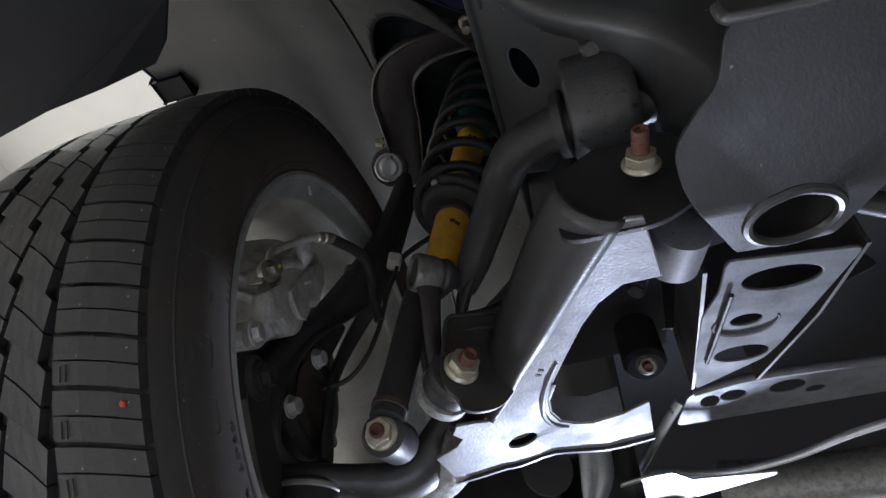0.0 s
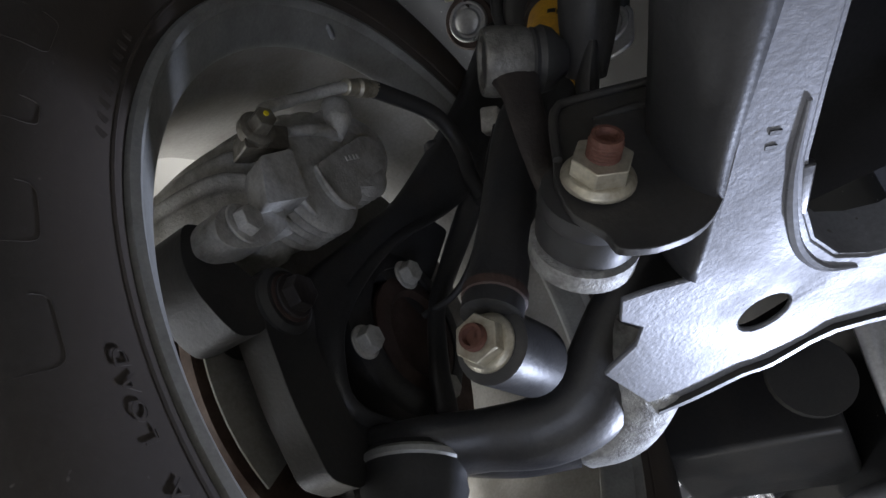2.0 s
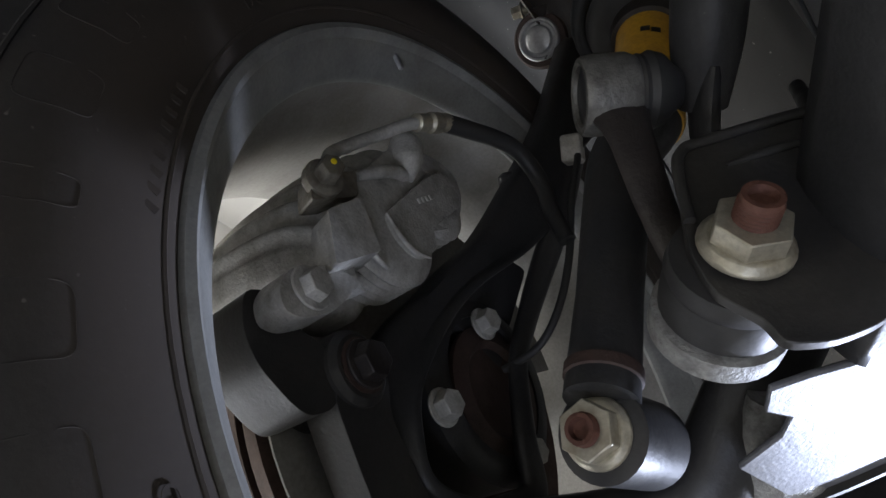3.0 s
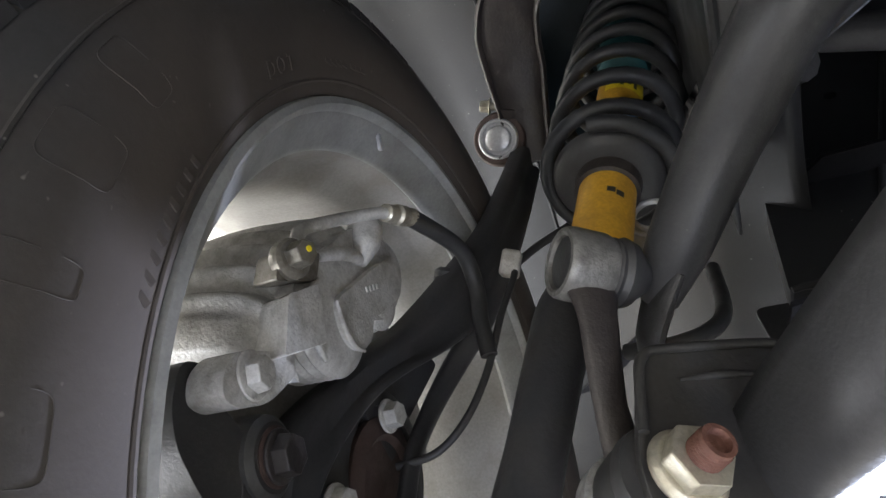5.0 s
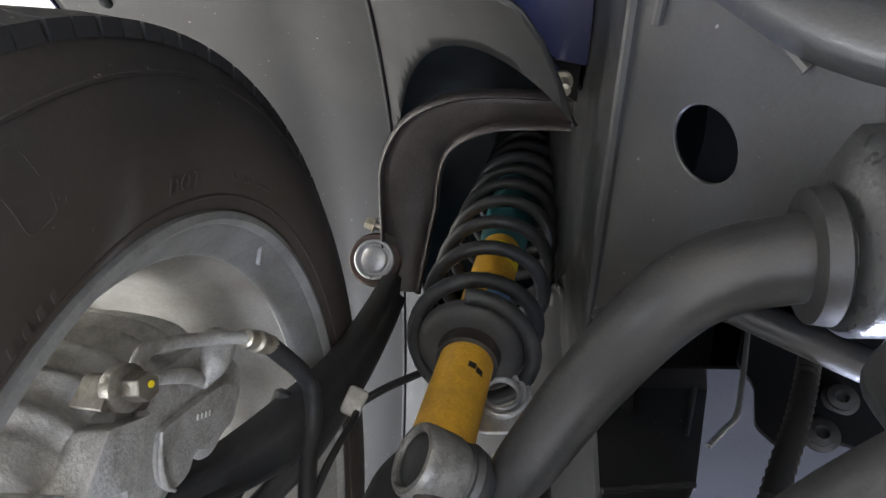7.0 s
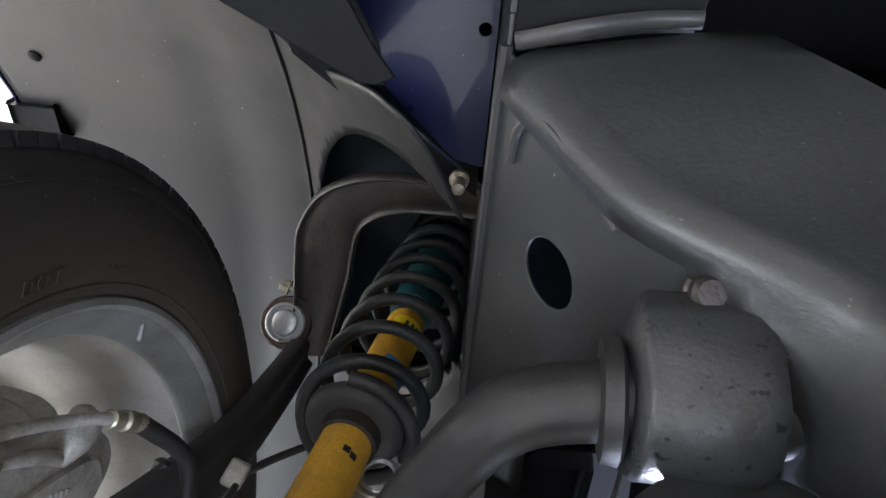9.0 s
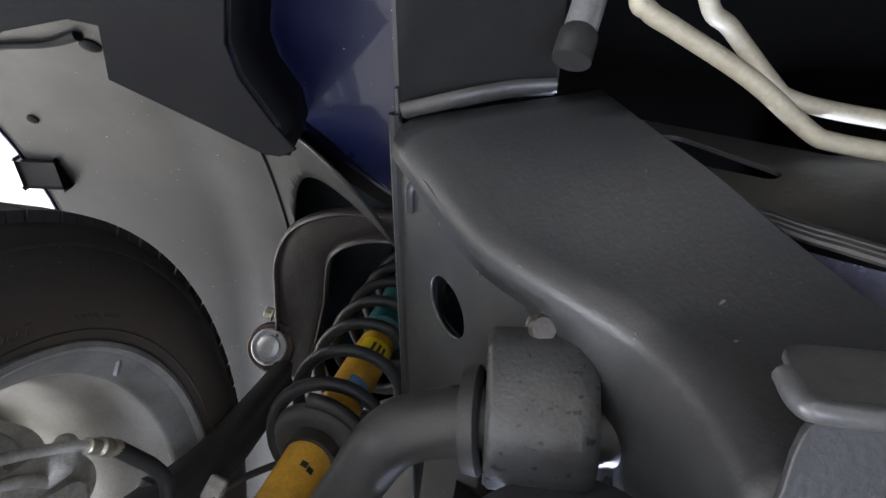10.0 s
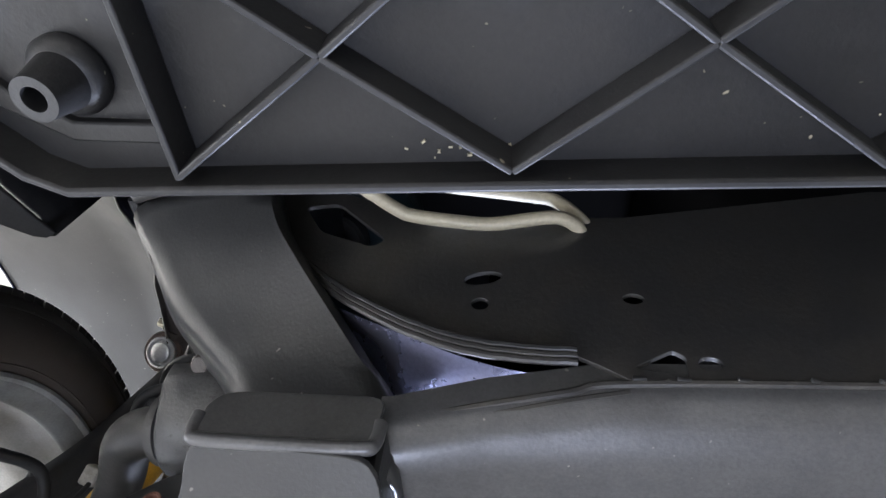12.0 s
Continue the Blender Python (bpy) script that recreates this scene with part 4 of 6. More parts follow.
bm.faces.new(rows[0][::-1])
bm.faces.new(rows[-1])
part("clamp_body", bm, CLAMP_COAT, clamp, "grey coating with dark pitted patches", smooth=50)
bm = bmesh.new()
tube(bm, spline([V(0.082, 0.286, 1.925), V(0.088, 0.30, 1.902), V(0.089, 0.32, 1.885), V(0.084, 0.335, 1.872)]), 0.008, 10, flat=(0.5, 1.5))
part("bush_edge", bm, SMOOTH_RUBBER, clamp, "black rubber bush edge")
bm = bmesh.new()
lathe(bm, [(0.0072, -0.026), (0.0072, -0.004), (0.0092, -0.003), (0.0092, 0), (0.0078, 0.001), (0.0074, 0.006), (0.0055, 0.008), (0.0, 0.0083)], along(CLAMP_BOLT, (-0.1, -0.55, -0.8)), 24)
part("clamp_bolt", bm, UCA_STEEL, clamp, "corroded round bolt head")

link = thing("stabiliser_link", (-0.132, 0.44, 1.76), "worn steel stabiliser link with a ball joint at its top", "link")
LD = V(0.78, 0.62, 0.08).normalized()
LC = V(-0.1275, 0.4275, 1.8685)
bm = bmesh.new()
lathe(bm, [(0.0132, -0.0110), (0.0136, -0.0138), (0.0150, -0.0146), (0.0168, -0.0142), (0.0178, -0.0125), (0.0182, -0.009), (0.0179, 0.006), (0.0162, 0.0100), (0.011, 0.011)], along(LC, LD), 36)
part("ball_housing", bm, WORN_STEEL, link, "scratched steel ball housing", smooth=25)
bm = bmesh.new()
lathe(bm, [(0.0132, -0.0095), (0.0130, -0.0118), (0.0118, -0.0124), (0, -0.0126)], along(LC, LD), 30)
part("end_cap", bm, FRAME_GREY, link)
bm = bmesh.new()
lathe(bm, [(0.0150, 0.0095), (0.0168, 0.0115), (0.0162, 0.0135), (0.0178, 0.0165), (0.016, 0.022), (0.011, 0.027), (0.009, 0.03)], along(LC, LD), 32)
part("boot", bm, SMOOTH_RUBBER, link, "rubber boot")
bm = bmesh.new()
tube(bm, spline([(-0.1265, 0.4285, 1.856), (-0.1250, 0.4300, 1.838), (-0.1255, 0.4400, 1.80), (-0.122, 0.452, 1.775), (-0.116, 0.458, 1.760)]), [0.012, 0.0085, 0.0068, 0.0085, 0.011], 16, flat=(0.5, 1.15), up=(0.8, 0.6, 0))
part("rod", bm, UCA_STEEL, link, "scratched steel rod")
hex_bolt(link, LC + LD * 0.038, LD, 0.0085, SILVER, h=1.0)
LB = V(-0.101, 0.434, 1.7665)
bm = bmesh.new()
lathe(bm, [(0.012, 0), (0.0225, 0.002), (0.0235, 0.008), (0.0215, 0.012), (0.023, 0.017), (0.0225, 0.026), (0.018, 0.028)], along(LB - ND * 0.004, -ND), 36)
part("bush", bm, SMOOTH_RUBBER, link, "ribbed black rubber bush")
bm = bmesh.new()
lathe(bm, [(0.020, 0.0), (0.0245, 0.001), (0.0245, 0.011), (0.02, 0.013)], along(LB - ND * 0.032, -ND), 36)
part("bush_cup", bm, SHOT, link, "pale grey bush cup")
nut_and_bolt(link, LB + ND * 0.0005, ND, 0.0128, bolt=0.010, turn=8)

# ---- upper control arm: a forged web with raised rims ----
uca = thing("upper_control_arm", (-0.2, 0.5, 2.24), "brown dusted forged upper control arm", "control arm")
UMID = spline([(-0.200, 0.598, 2.196), (-0.199, 0.566, 2.224), (-0.194, 0.515, 2.244), (-0.189, 0.474, 2.248), (-0.173, 0.437, 2.242), (-0.143, 0.412, 2.232), (-0.105, 0.401, 2.226), (-0.06, 0.400, 2.224), (-0.02, 0.40, 2.22)])
UWIDE = [0.018, 0.024, 0.031, 0.032, 0.028, 0.022, 0.017, 0.015, 0.015]


def uca_line(off, drop):
    """A line beside the arm's middle: off in half widths, drop downwards."""
    out = []
    for i, p in enumerate(UMID):
        t = UMID[min(i + 1, len(UMID) - 1)] - UMID[max(i - 1, 0)]
        n = V(t.y, -t.x, 0).normalized()
        w = float(np.interp(i / (len(UMID) - 1), np.linspace(0, 1, 9), UWIDE))
        out.append(p + n * (w * off) + V(0, 0, -drop))
    return out


bm = bmesh.new()
tube(bm, UMID, UWIDE, 20, flat=(0.98, 0.34))
part("arm", bm, UCA_STEEL, uca, smooth=60)
for off in (-0.92, 0.92):
    bm = bmesh.new()
    tube(bm, uca_line(off, 0.003), 0.0048, 10, flat=(0.7, 1.6))
    part("raised_rim", bm, UCA_STEEL, uca, "worn raised rim", smooth=60)
UB = V(-0.230, 0.568, 2.212)
UD = V(-0.02, -0.65, -0.75).normalized()
bm = bmesh.new()
lathe(bm, [(0.020, -0.022), (0.0275, -0.018), (0.0295, -0.009), (0.0295, -0.003), (0.0270, 0.001), (0.0205, 0.001)], along(UB, UD), 36)
part("joint_ring", bm, RUST_RUBBER, uca, "rust-stained rubber ring", smooth=50)
bm = bmesh.new()
lathe(bm, [(0.0215, 0), (0.0218, 0.0045), (0.0205, 0.0058), (0.0185, 0.0058), (0.0172, 0.0035), (0.0145, 0.0035), (0.0132, 0.0070), (0.0115, 0.0078), (0.005, 0.0084), (0, 0.0085)], along(UB, UD), 36)
part("joint_cap", bm, SILVER, uca, "bright ringed joint cap", smooth=30)
bm = bmesh.new()
tube(bm, spline([UB + V(0.010, 0.010, 0.012), UB + V(0.016, 0.004, 0.02), UB + V(0.024, -0.02, 0.024)]), 0.020, 14, flat=(1, 0.6))
part("joint_neck", bm, UCA_STEEL, uca)
hex_bolt(uca, UB + V(-0.004, -0.020, 0.036), V(-0.9, -0.3, 0.1), 0.0075, ZINC, h=1.3)
bm = bmesh.new()
tube(bm, [UB + V(-0.004, -0.020, 0.036), UB + V(0.028, -0.012, 0.034)], 0.0045, 12)
part("pinch_bolt", bm, ZINC, uca, "zinc-plated pinch bolt")

# ---- steering knuckle and hub ----
knuckle = thing("steering_knuckle", (-0.28, 0.54, 1.75), "black cast steering knuckle with its hub", "knuckle")
# a broad band from the upper joint down round the hub: its front edge, its ridge beside the hub
K_FRONT = spline([(-0.200, 0.578, 2.20), (-0.206, 0.556, 2.12), (-0.219, 0.540, 2.045), (-0.244, 0.528, 1.985), (-0.268, 0.517, 1.936), (-0.280, 0.494, 1.896), (-0.286, 0.481, 1.872), (-0.290, 0.462, 1.843), (-0.293, 0.449, 1.812), (-0.294, 0.450, 1.772), (-0.294, 0.466, 1.740), (-0.292, 0.492, 1.724), (-0.290, 0.530, 1.722)], 5)
K_RIDGE = spline([(-0.198, 0.606, 2.19), (-0.203, 0.588, 2.11), (-0.216, 0.580, 2.035), (-0.240, 0.573, 1.975), (-0.260, 0.556, 1.938), (-0.275, 0.519, 1.893), (-0.283, 0.502, 1.866), (-0.287, 0.486, 1.831), (-0.288, 0.475, 1.797), (-0.288, 0.477, 1.772), (-0.288, 0.485, 1.753), (-0.287, 0.503, 1.747), (-0.286, 0.535, 1.750)], 5)
bm = bmesh.new()
grid = []
for a, b in zip(K_FRONT, K_RIDGE):
    deep = V(-0.020, 0, 0)
    n = (b - a).normalized()
    row = [a + deep, a + V(-0.006, 0, 0) - n * 0.001, a + V(-0.001, 0, 0) + n * 0.003, a.lerp(b, 0.35) + V(-0.002, 0, 0), a.lerp(b, 0.75) + V(-0.004, 0, 0), b - n * 0.004, b + V(0.0012, 0, 0), b + n * 0.0022, b + V(-0.004, 0, 0) + n * 0.003, b + deep]
    grid.append([bm.verts.new(p) for p in row])
for A, B in zip(grid, grid[1:]):
    for k in range(len(A)):
        bm.faces.new((A[k], A[(k + 1) % len(A)], B[(k + 1) % len(A)], B[k]))
bm.faces.new(grid[0][::-1])
bm.faces.new(grid[-1])
part("upright", bm, BLACK_STEEL, knuckle, smooth=60)
bm = bmesh.new()
tube(bm, spline([(-0.290, 0.535, 1.738), (-0.288, 0.575, 1.765), (-0.284, 0.566, 1.80), (-0.282, 0.562, 1.85), (-0.280, 0.575, 1.893), (-0.266, 0.580, 1.935), (-0.244, 0.578, 1.975), (-0.225, 0.580, 2.03)]), [0.013, 0.010, 0.008, 0.007, 0.008, 0.010, 0.011, 0.010], 16, flat=(1.1, 0.8), up=(1, 0, 0))
part("rear_limb", bm, BLACK_STEEL, knuckle, smooth=60)
# web that closes the upper fork of the casting
bm = bmesh.new()
plate(bm, rounded([(0.500, 1.868), (0.520, 1.893), (0.556, 1.938), (0.578, 1.940), (0.575, 1.893), (0.562, 1.85), (0.53, 1.86)], 0.006, 3), [], lambda u, v, w: V(-0.297 + 0.35 * max(0.0, v - 1.89) - w, u, v), 0.01)
part("web", bm, BLACK_STEEL, knuckle, smooth=50, bevel=0.002)
bm = bmesh.new()
lathe(bm, [(0.066, -0.03), (0.066, 0.012), (0.058, 0.018), (0.048, 0.018), (0.047, 0.004), (0.03, 0.003), (0.028, 0.010), (0.0, 0.011)], along((-0.312, 0.552, 1.835), (1, 0, 0)), 40)
part("hub_carrier", bm, BLACK_STEEL, knuckle, smooth=45)
bm = bmesh.new()
lathe(bm, [(0.046, 0), (0.046, 0.004), (0.034, 0.007), (0.030, 0.003), (0.0, 0.003)], along((-0.300, 0.557, 1.832), (1, 0, 0)), 40)
part("hub_seal", bm, RUST_RUBBER, knuckle, "rust-stained hub seal")
for p in ((-0.284, 0.537, 1.873), (-0.284, 0.498, 1.796), (-0.284, 0.581, 1.795)):
    hex_bolt(knuckle, V(*p) + V(-0.008, 0, 0), (1, -0.1, 0.0), 0.0095, CAST, h=0.9, turn=11)
# ---- wheel ----
wheel = thing("wheel", (-0.357, 0.542, 1.506), "car wheel with a dusty black tyre on a grey alloy rim", "wheel")
WHEEL_HUB = V(-0.2345, 0.5360, 1.8300)
WX = along(WHEEL_HUB, (-1, 0.035, -0.032)) @ Matrix.Scale(0.986, 4)          # height runs outboard from the inner rim edge
tyre_prof = [(0.231, 0.006), (0.238, -0.001), (0.246, -0.006), (0.262, -0.0105), (0.280, -0.0105), (0.296, -0.006), (0.309, 0.001), (0.316, 0.006), (0.3195, 0.013), (0.3205, 0.05), (0.321, 0.105),
             (0.3205, 0.16), (0.3195, 0.197), (0.316, 0.204), (0.305, 0.212), (0.285, 0.219), (0.262, 0.219), (0.240, 0.212), (0.231, 0.205)]
bm = bmesh.new()
lathe(bm, tyre_prof, WX, 128, cap=False)
tyre = part("tyre", bm, RUBBER, wheel, smooth=50)


def tread_block(bm, x0, x1, a0, a1, skew, r0, r1, taper=0.0, lean=0.0):
    """One rubber block between two heights x (from the inner rim edge) and two angles, skewed along the width, its long edges leaning outboard by lean."""
    cols = []
    for k in range(4):
        s = k / 3
        for e, a in enumerate((a0, a1)):
            x = x0 + (x1 - x0) * s + lean * e
            ang = a + skew * s + 0.004 * math.sin(math.pi * s)
            drop = taper * (1 - s) ** 2 if taper > 0 else -taper * s * s
            for r in (r0, r1 - drop):
                cols.append(bm.verts.new(WX @ V(r * math.cos(ang), r * math.sin(ang), x)))
    for k in range(3):
        A, B = cols[4 * k:4 * k + 4], cols[4 * k + 4:4 * k + 8]
        for i, j in ((0, 1), (1, 3), (3, 2)):
            bm.faces.new((A[i], A[j], B[j], B[i]))
    bm.faces.new((cols[0], cols[2], cols[3], cols[1]))
    bm.faces.new((cols[12], cols[13], cols[15], cols[14]))


def block_row(n, x0, x1, wide, skew, taper=0.0, lean=0.0, start=0.0):
    """A ring of blocks, each cut in two by a narrow sipe."""
    step = 2 * math.pi / n
    bm = bmesh.new()
    tread_block(bm, x0, x1, start, start + step * (wide * 0.5 - 0.018), skew, 0.314, 0.328, taper, lean * 0.5)
    tread_block(bm, x0 + lean * 0.5, x1 + lean * 0.5, start + step * (wide * 0.5 + 0.018), start + step * wide, skew, 0.314, 0.328, taper, lean * 0.5)
    me = bpy.data.meshes.new("tread_block")
    bmesh.ops.recalc_face_normals(bm, faces=bm.faces)
    bm.to_mesh(me)
    bm.free()
    me.materials.append(TREAD)
    for k in range(n):
        ob = new("tread_block", me)
        ob.parent = tyre
        ob.matrix_basis = WX @ Matrix.Rotation(k * step, 4, "Z") @ WX.inverted()


UP = 1 if (WX.inverted() @ V(WHEEL_HUB.x, 0.25, 1.99)).to_2d().angle_signed((WX.inverted() @ V(WHEEL_HUB.x, 0.22, 1.834)).to_2d()) < 0 else -1
block_row(64, 0.004, 0.058, 0.90, 0.04, 0.0065)
block_row(46, 0.070, 0.097, 0.90, -0.075 * UP, lean=0.007 * UP)
block_row(46, 0.103, 0.138, 0.90, -0.085 * UP, lean=0.008 * UP, start=0.05)
bm = bmesh.new()
step = 2 * math.pi / 64
for k in range(64):
    tread_block(bm, 0.146, 0.206, k * step, k * step + step * 0.86, 0.05, 0.314, 0.328, -0.0085)
tagged(part("outer_tread", bm, TREAD, tyre), kind="stuff")
# small wear marks pressed into the shoulder
for k in range(3):
    bm = bmesh.new()
    a0 = math.atan2(*reversed((WX.inverted() @ V(-0.29, 0.262, 1.66)).to_2d())) + (k - 1) * step
    loop = [(0.0485, 0.0), (0.0525, 0.0), (0.0525, 0.03), (0.0485, 0.03), (0.0485, 0.0)]
    tube(bm, [WX @ V(0.3281 * math.cos(a0 + a), 0.3281 * math.sin(a0 + a), x) for x, a in loop], 0.0004, 6)
    part("wear_mark", bm, LETTER, tyre)
bm = bmesh.new()
lathe(bm, [(0.0022, 0), (0.0015, 0.0012), (0, 0.0014)], along(V(-0.2523, 0.2575, 1.6735), (0, -0.285, -0.16)), 8)
part("paint_speck", bm, RED_PAINT, tyre, "speck of red paint")


def sidewall(r, a, lift=0.0008):
    h = float(np.interp(r, [p[0] for p in tyre_prof[:9]], [p[1] for p in tyre_prof[:9]]))
    return WX @ V(r * math.cos(a), r * math.sin(a), h - lift)


def ring_text(word, r, a_mid, size, flip=1):
    """Raised letters along the sidewall."""
    for k, ch in enumerate(word):
        if ch == " ":
            continue
        a = a_mid + flip * (k - (len(word) - 1) / 2) * size * 0.95 / r
        cu = bpy.data.curves.new("letter", "FONT")
        cu.body, cu.size, cu.extrude, cu.align_x, cu.align_y = ch, size, 0.0002, "CENTER", "CENTER"
        tmp = bpy.data.objects.new("letter", cu)
        me = bpy.data.meshes.new_from_object(tmp)
        bpy.data.objects.remove(tmp)
        p, up, right = sidewall(r, a), sidewall(r + 0.004, a) - sidewall(r - 0.004, a), sidewall(r, a + flip * 0.02) - sidewall(r, a - flip * 0.02)
        X = right.normalized()
        Z = X.cross(up).normalized()
        if Z.x < 0:
            up = -up
            Z = -Z
        Y = Z.cross(X)
        M = Matrix((X, Y, Z)).transposed().to_4x4()
        M.translation = p
        me.transform(M)
        me.materials.clear()
        me.materials.append(RUBBER)
        ob = new("letter", me)
        ob.parent = tyre
    return


def wheel_angle(y, z):
    q = WX.inverted() @ V(WHEEL_HUB.x, y, z)
    return math.atan2(q.y, q.x)


ring_text("DOT", 0.253, wheel_angle(0.312, 1.915), 0.011, 1 if wheel_angle(0.323, 1.964) > wheel_angle(0.302, 1.906) else -1)
ring_text("EXTRA LOAD", 0.2545, wheel_angle(0.362, 1.663), 0.0095, 1 if wheel_angle(0.337, 1.697) > wheel_angle(0.389, 1.642) else -1)
# the maker's lettering, as plain raised outlines, and unreadable codes, as bars
bm = bmesh.new()
for k, (w, hgt) in enumerate(((0.030, 0.017), (0.028, 0.017), (0.014, 0.017), (0.026, 0.016), (0.02, 0.017))):
    a = wheel_angle(0.285, 1.76) + (k - 2) * 0.145
    corners = [(math.copysign(abs(math.cos(t)) ** 0.35, math.cos(t)), math.copysign(abs(math.sin(t)) ** 0.35, math.sin(t))) for t in np.linspace(0.01, 2 * math.pi + 0.01, 33)]
    loop = [sidewall(0.283 + hgt * 0.7 * q, a + w / 0.28 * 0.40 * p, 0.0) for p, q in corners]
    tube(bm, loop, 0.0003, 6, flat=(1, 0.2))
tagged(part("raised_outline", bm, RUBBER, tyre), "large raised outlines on the sidewall", kind="stuff")
bm = bmesh.new()
for k in range(7):
    a = wheel_angle(0.335, 1.985) + (k - 3) * 0.026 + (0.02 if k > 3 else 0)
    box(bm, along(sidewall(0.253, a, 0.0002), (1, 0, 0)) @ Matrix.Rotation(a, 4, "Z"), 0.006, 0.0028, 0.0006)
for k in range(9):
    a = wheel_angle(0.300, 1.80) + (k - 4) * 0.03
    box(bm, along(sidewall(0.2495, a, 0.0002), (1, 0, 0)) @ Matrix.Rotation(a, 4, "Z"), 0.005, 0.0026, 0.0006)
tagged(part("raised_code", bm, RUBBER, tyre), "small unreadable raised codes", kind="stuff")
bm = bmesh.new()
for r in (0.300, 0.2435):
    tube(bm, [sidewall(r, a, 0.0001) for a in np.linspace(0, 2 * math.pi, 129)], 0.0011, 6)
part("bead_line", bm, RUBBER, tyre)

bm = bmesh.new()
lathe(bm, [(0.229, 0.012), (0.2355, 0.004), (0.2365, 0.001), (0.235, -0.0015), (0.231, -0.002), (0.2285, 0.001), (0.2285, 0.0045), (0.2265, 0.0055), (0.2135, 0.020), (0.2118, 0.0225), (0.2118, 0.026), (0.217, 0.030)], WX, 128, cap=False)
rim = part("rim_flange", bm, RIM, wheel, "grey painted alloy rim edge", smooth=40)
bm = bmesh.new()
lathe(bm, [(0.217, 0.030), (0.217, 0.06), (0.209, 0.075), (0.208, 0.11), (0.212, 0.15), (0.220, 0.19), (0.234, 0.212), (0.237, 0.214)], WX, 128, cap=False)
part("rim_barrel", bm, BARREL, wheel, "brake-dusted alloy rim barrel", smooth=40)
bm = bmesh.new()
for k in range(5):
    a = wheel_angle(0.42, 1.95) + radians(36 + 72 * k)
    for da in (-0.12, 0.12):
        tube(bm, [WX @ V(r * math.cos(a + da * (1 - r * 1.5)), r * math.sin(a + da * (1 - r * 1.5)), h) for r, h in ((0.05, 0.17), (0.12, 0.18), (0.18, 0.19), (0.216, 0.195))], [0.022, 0.019, 0.018, 0.024], 10, flat=(1.0, 0.8), up=(1, 0, 0))
lathe(bm, [(0.075, 0.14), (0.08, 0.15), (0.08, 0.185), (0.05, 0.19)], WX, 40)
part("spokes", bm, RIM, wheel, "grey alloy spokes")
bm = bmesh.new()
a = wheel_angle(0.400, 2.007)
box(bm, along(WX @ V(0.219 * math.cos(a), 0.219 * math.sin(a), 0.0085), (1, 0, 0)) @ Matrix.Rotation(-a, 4, "Z"), 0.012, 0.0035, 0.003, 0.0008)
part("cast_tab", bm, SILVER, wheel, "small pale cast tab")

# ---- brake ----
disc = thing("brake_disc", (-0.34, 0.542, 1.68), "rusty iron brake disc", "brake disc")
DX = along(V(-0.352, 0.542, 1.834), (1, 0, 0))
bm = bmesh.new()
lathe(bm, [(0.08, -0.012), (0.148, -0.012), (0.148, -0.003), (0.140, -0.003), (0.140, 0.003), (0.148, 0.003), (0.148, 0.012), (0.08, 0.012), (0.075, 0.0)], DX, 96)
part("disc", bm, DISC_STEEL, disc)
bm = bmesh.new()
sh = [(0.150 * math.cos(a), 0.150 * math.sin(a)) for a in np.linspace(radians(-150), radians(60), 40)]
shi = [(0.06 * math.cos(a), 0.06 * math.sin(a)) for a in np.linspace(radians(60), radians(-150), 24)]
plate(bm, sh + shi, [], lambda u, v, w: DX @ V(v, u, 0.024 + w), 0.0015)
part("dust_shield", bm, BARREL, disc, "grey pressed dust shield")

cal = thing("brake_caliper", (-0.29, 0.41, 1.8), "cast aluminium brake caliper with ribs and a banjo bolt", "brake caliper")


def casting(nm, pts, x0, x1, r=0.008, bevel=0.004, material=CAST, label="", owner=None):
    bm = bmesh.new()
    plate(bm, rounded(pts, r, 4), [], lambda u, v, w: V(x0 - w, u, v), x0 - x1)
    ob = part(nm, bm, material, owner or cal, label, smooth=50)
    md = ob.modifiers.new("bevel", "BEVEL")
    md.width, md.segments, md.limit_method, md.angle_limit = bevel, 4, "ANGLE", radians(50)
    return ob


casting("body", [(0.390, 1.880), (0.405, 1.908), (0.416, 1.932), (0.432, 1.947), (0.451, 1.957), (0.467, 1.962), (0.481, 1.958), (0.487, 1.945), (0.486, 1.925), (0.476, 1.905), (0.454, 1.888), (0.444, 1.872), (0.425, 1.858), (0.405, 1.850), (0.386, 1.855)], -0.2675, -0.325, 0.008, 0.0045)
casting("piston_cover", [(0.417, 1.874), (0.440, 1.915), (0.452, 1.935), (0.463, 1.943), (0.476, 1.940), (0.481, 1.928), (0.468, 1.908), (0.455, 1.888), (0.459, 1.878), (0.453, 1.864), (0.441, 1.859), (0.428, 1.863)], -0.2625, -0.2685, 0.007, 0.0022)
# unreadable cast mark
bm = bmesh.new()
for k in range(4):
    box(bm, pose(-0.2622, 0.4415 + 0.0032 * k, 1.9015 + 0.0035 * k, 48, 0, 0), 0.0012, 0.0030, 0.0034, 0.0003)
part("cast_mark", bm, CAST, cal, "small raised cast mark")


def bridge_point(x, a, r):
    return V(x, HUB.y - r * math.cos(radians(a)), HUB.z + r * math.sin(radians(a)))


# arched bridge over the disc, with rounded ribs across it
BRIDGE = spline([(-0.270, 0.138, 0), (-0.273, 0.150, 0), (-0.281, 0.1615, 0), (-0.297, 0.1685, 0), (-0.33, 0.1725, 0), (-0.37, 0.172, 0), (-0.405, 0.166, 0), (-0.418, 0.145, 0)], 5)
bm = bmesh.new()
grid = []
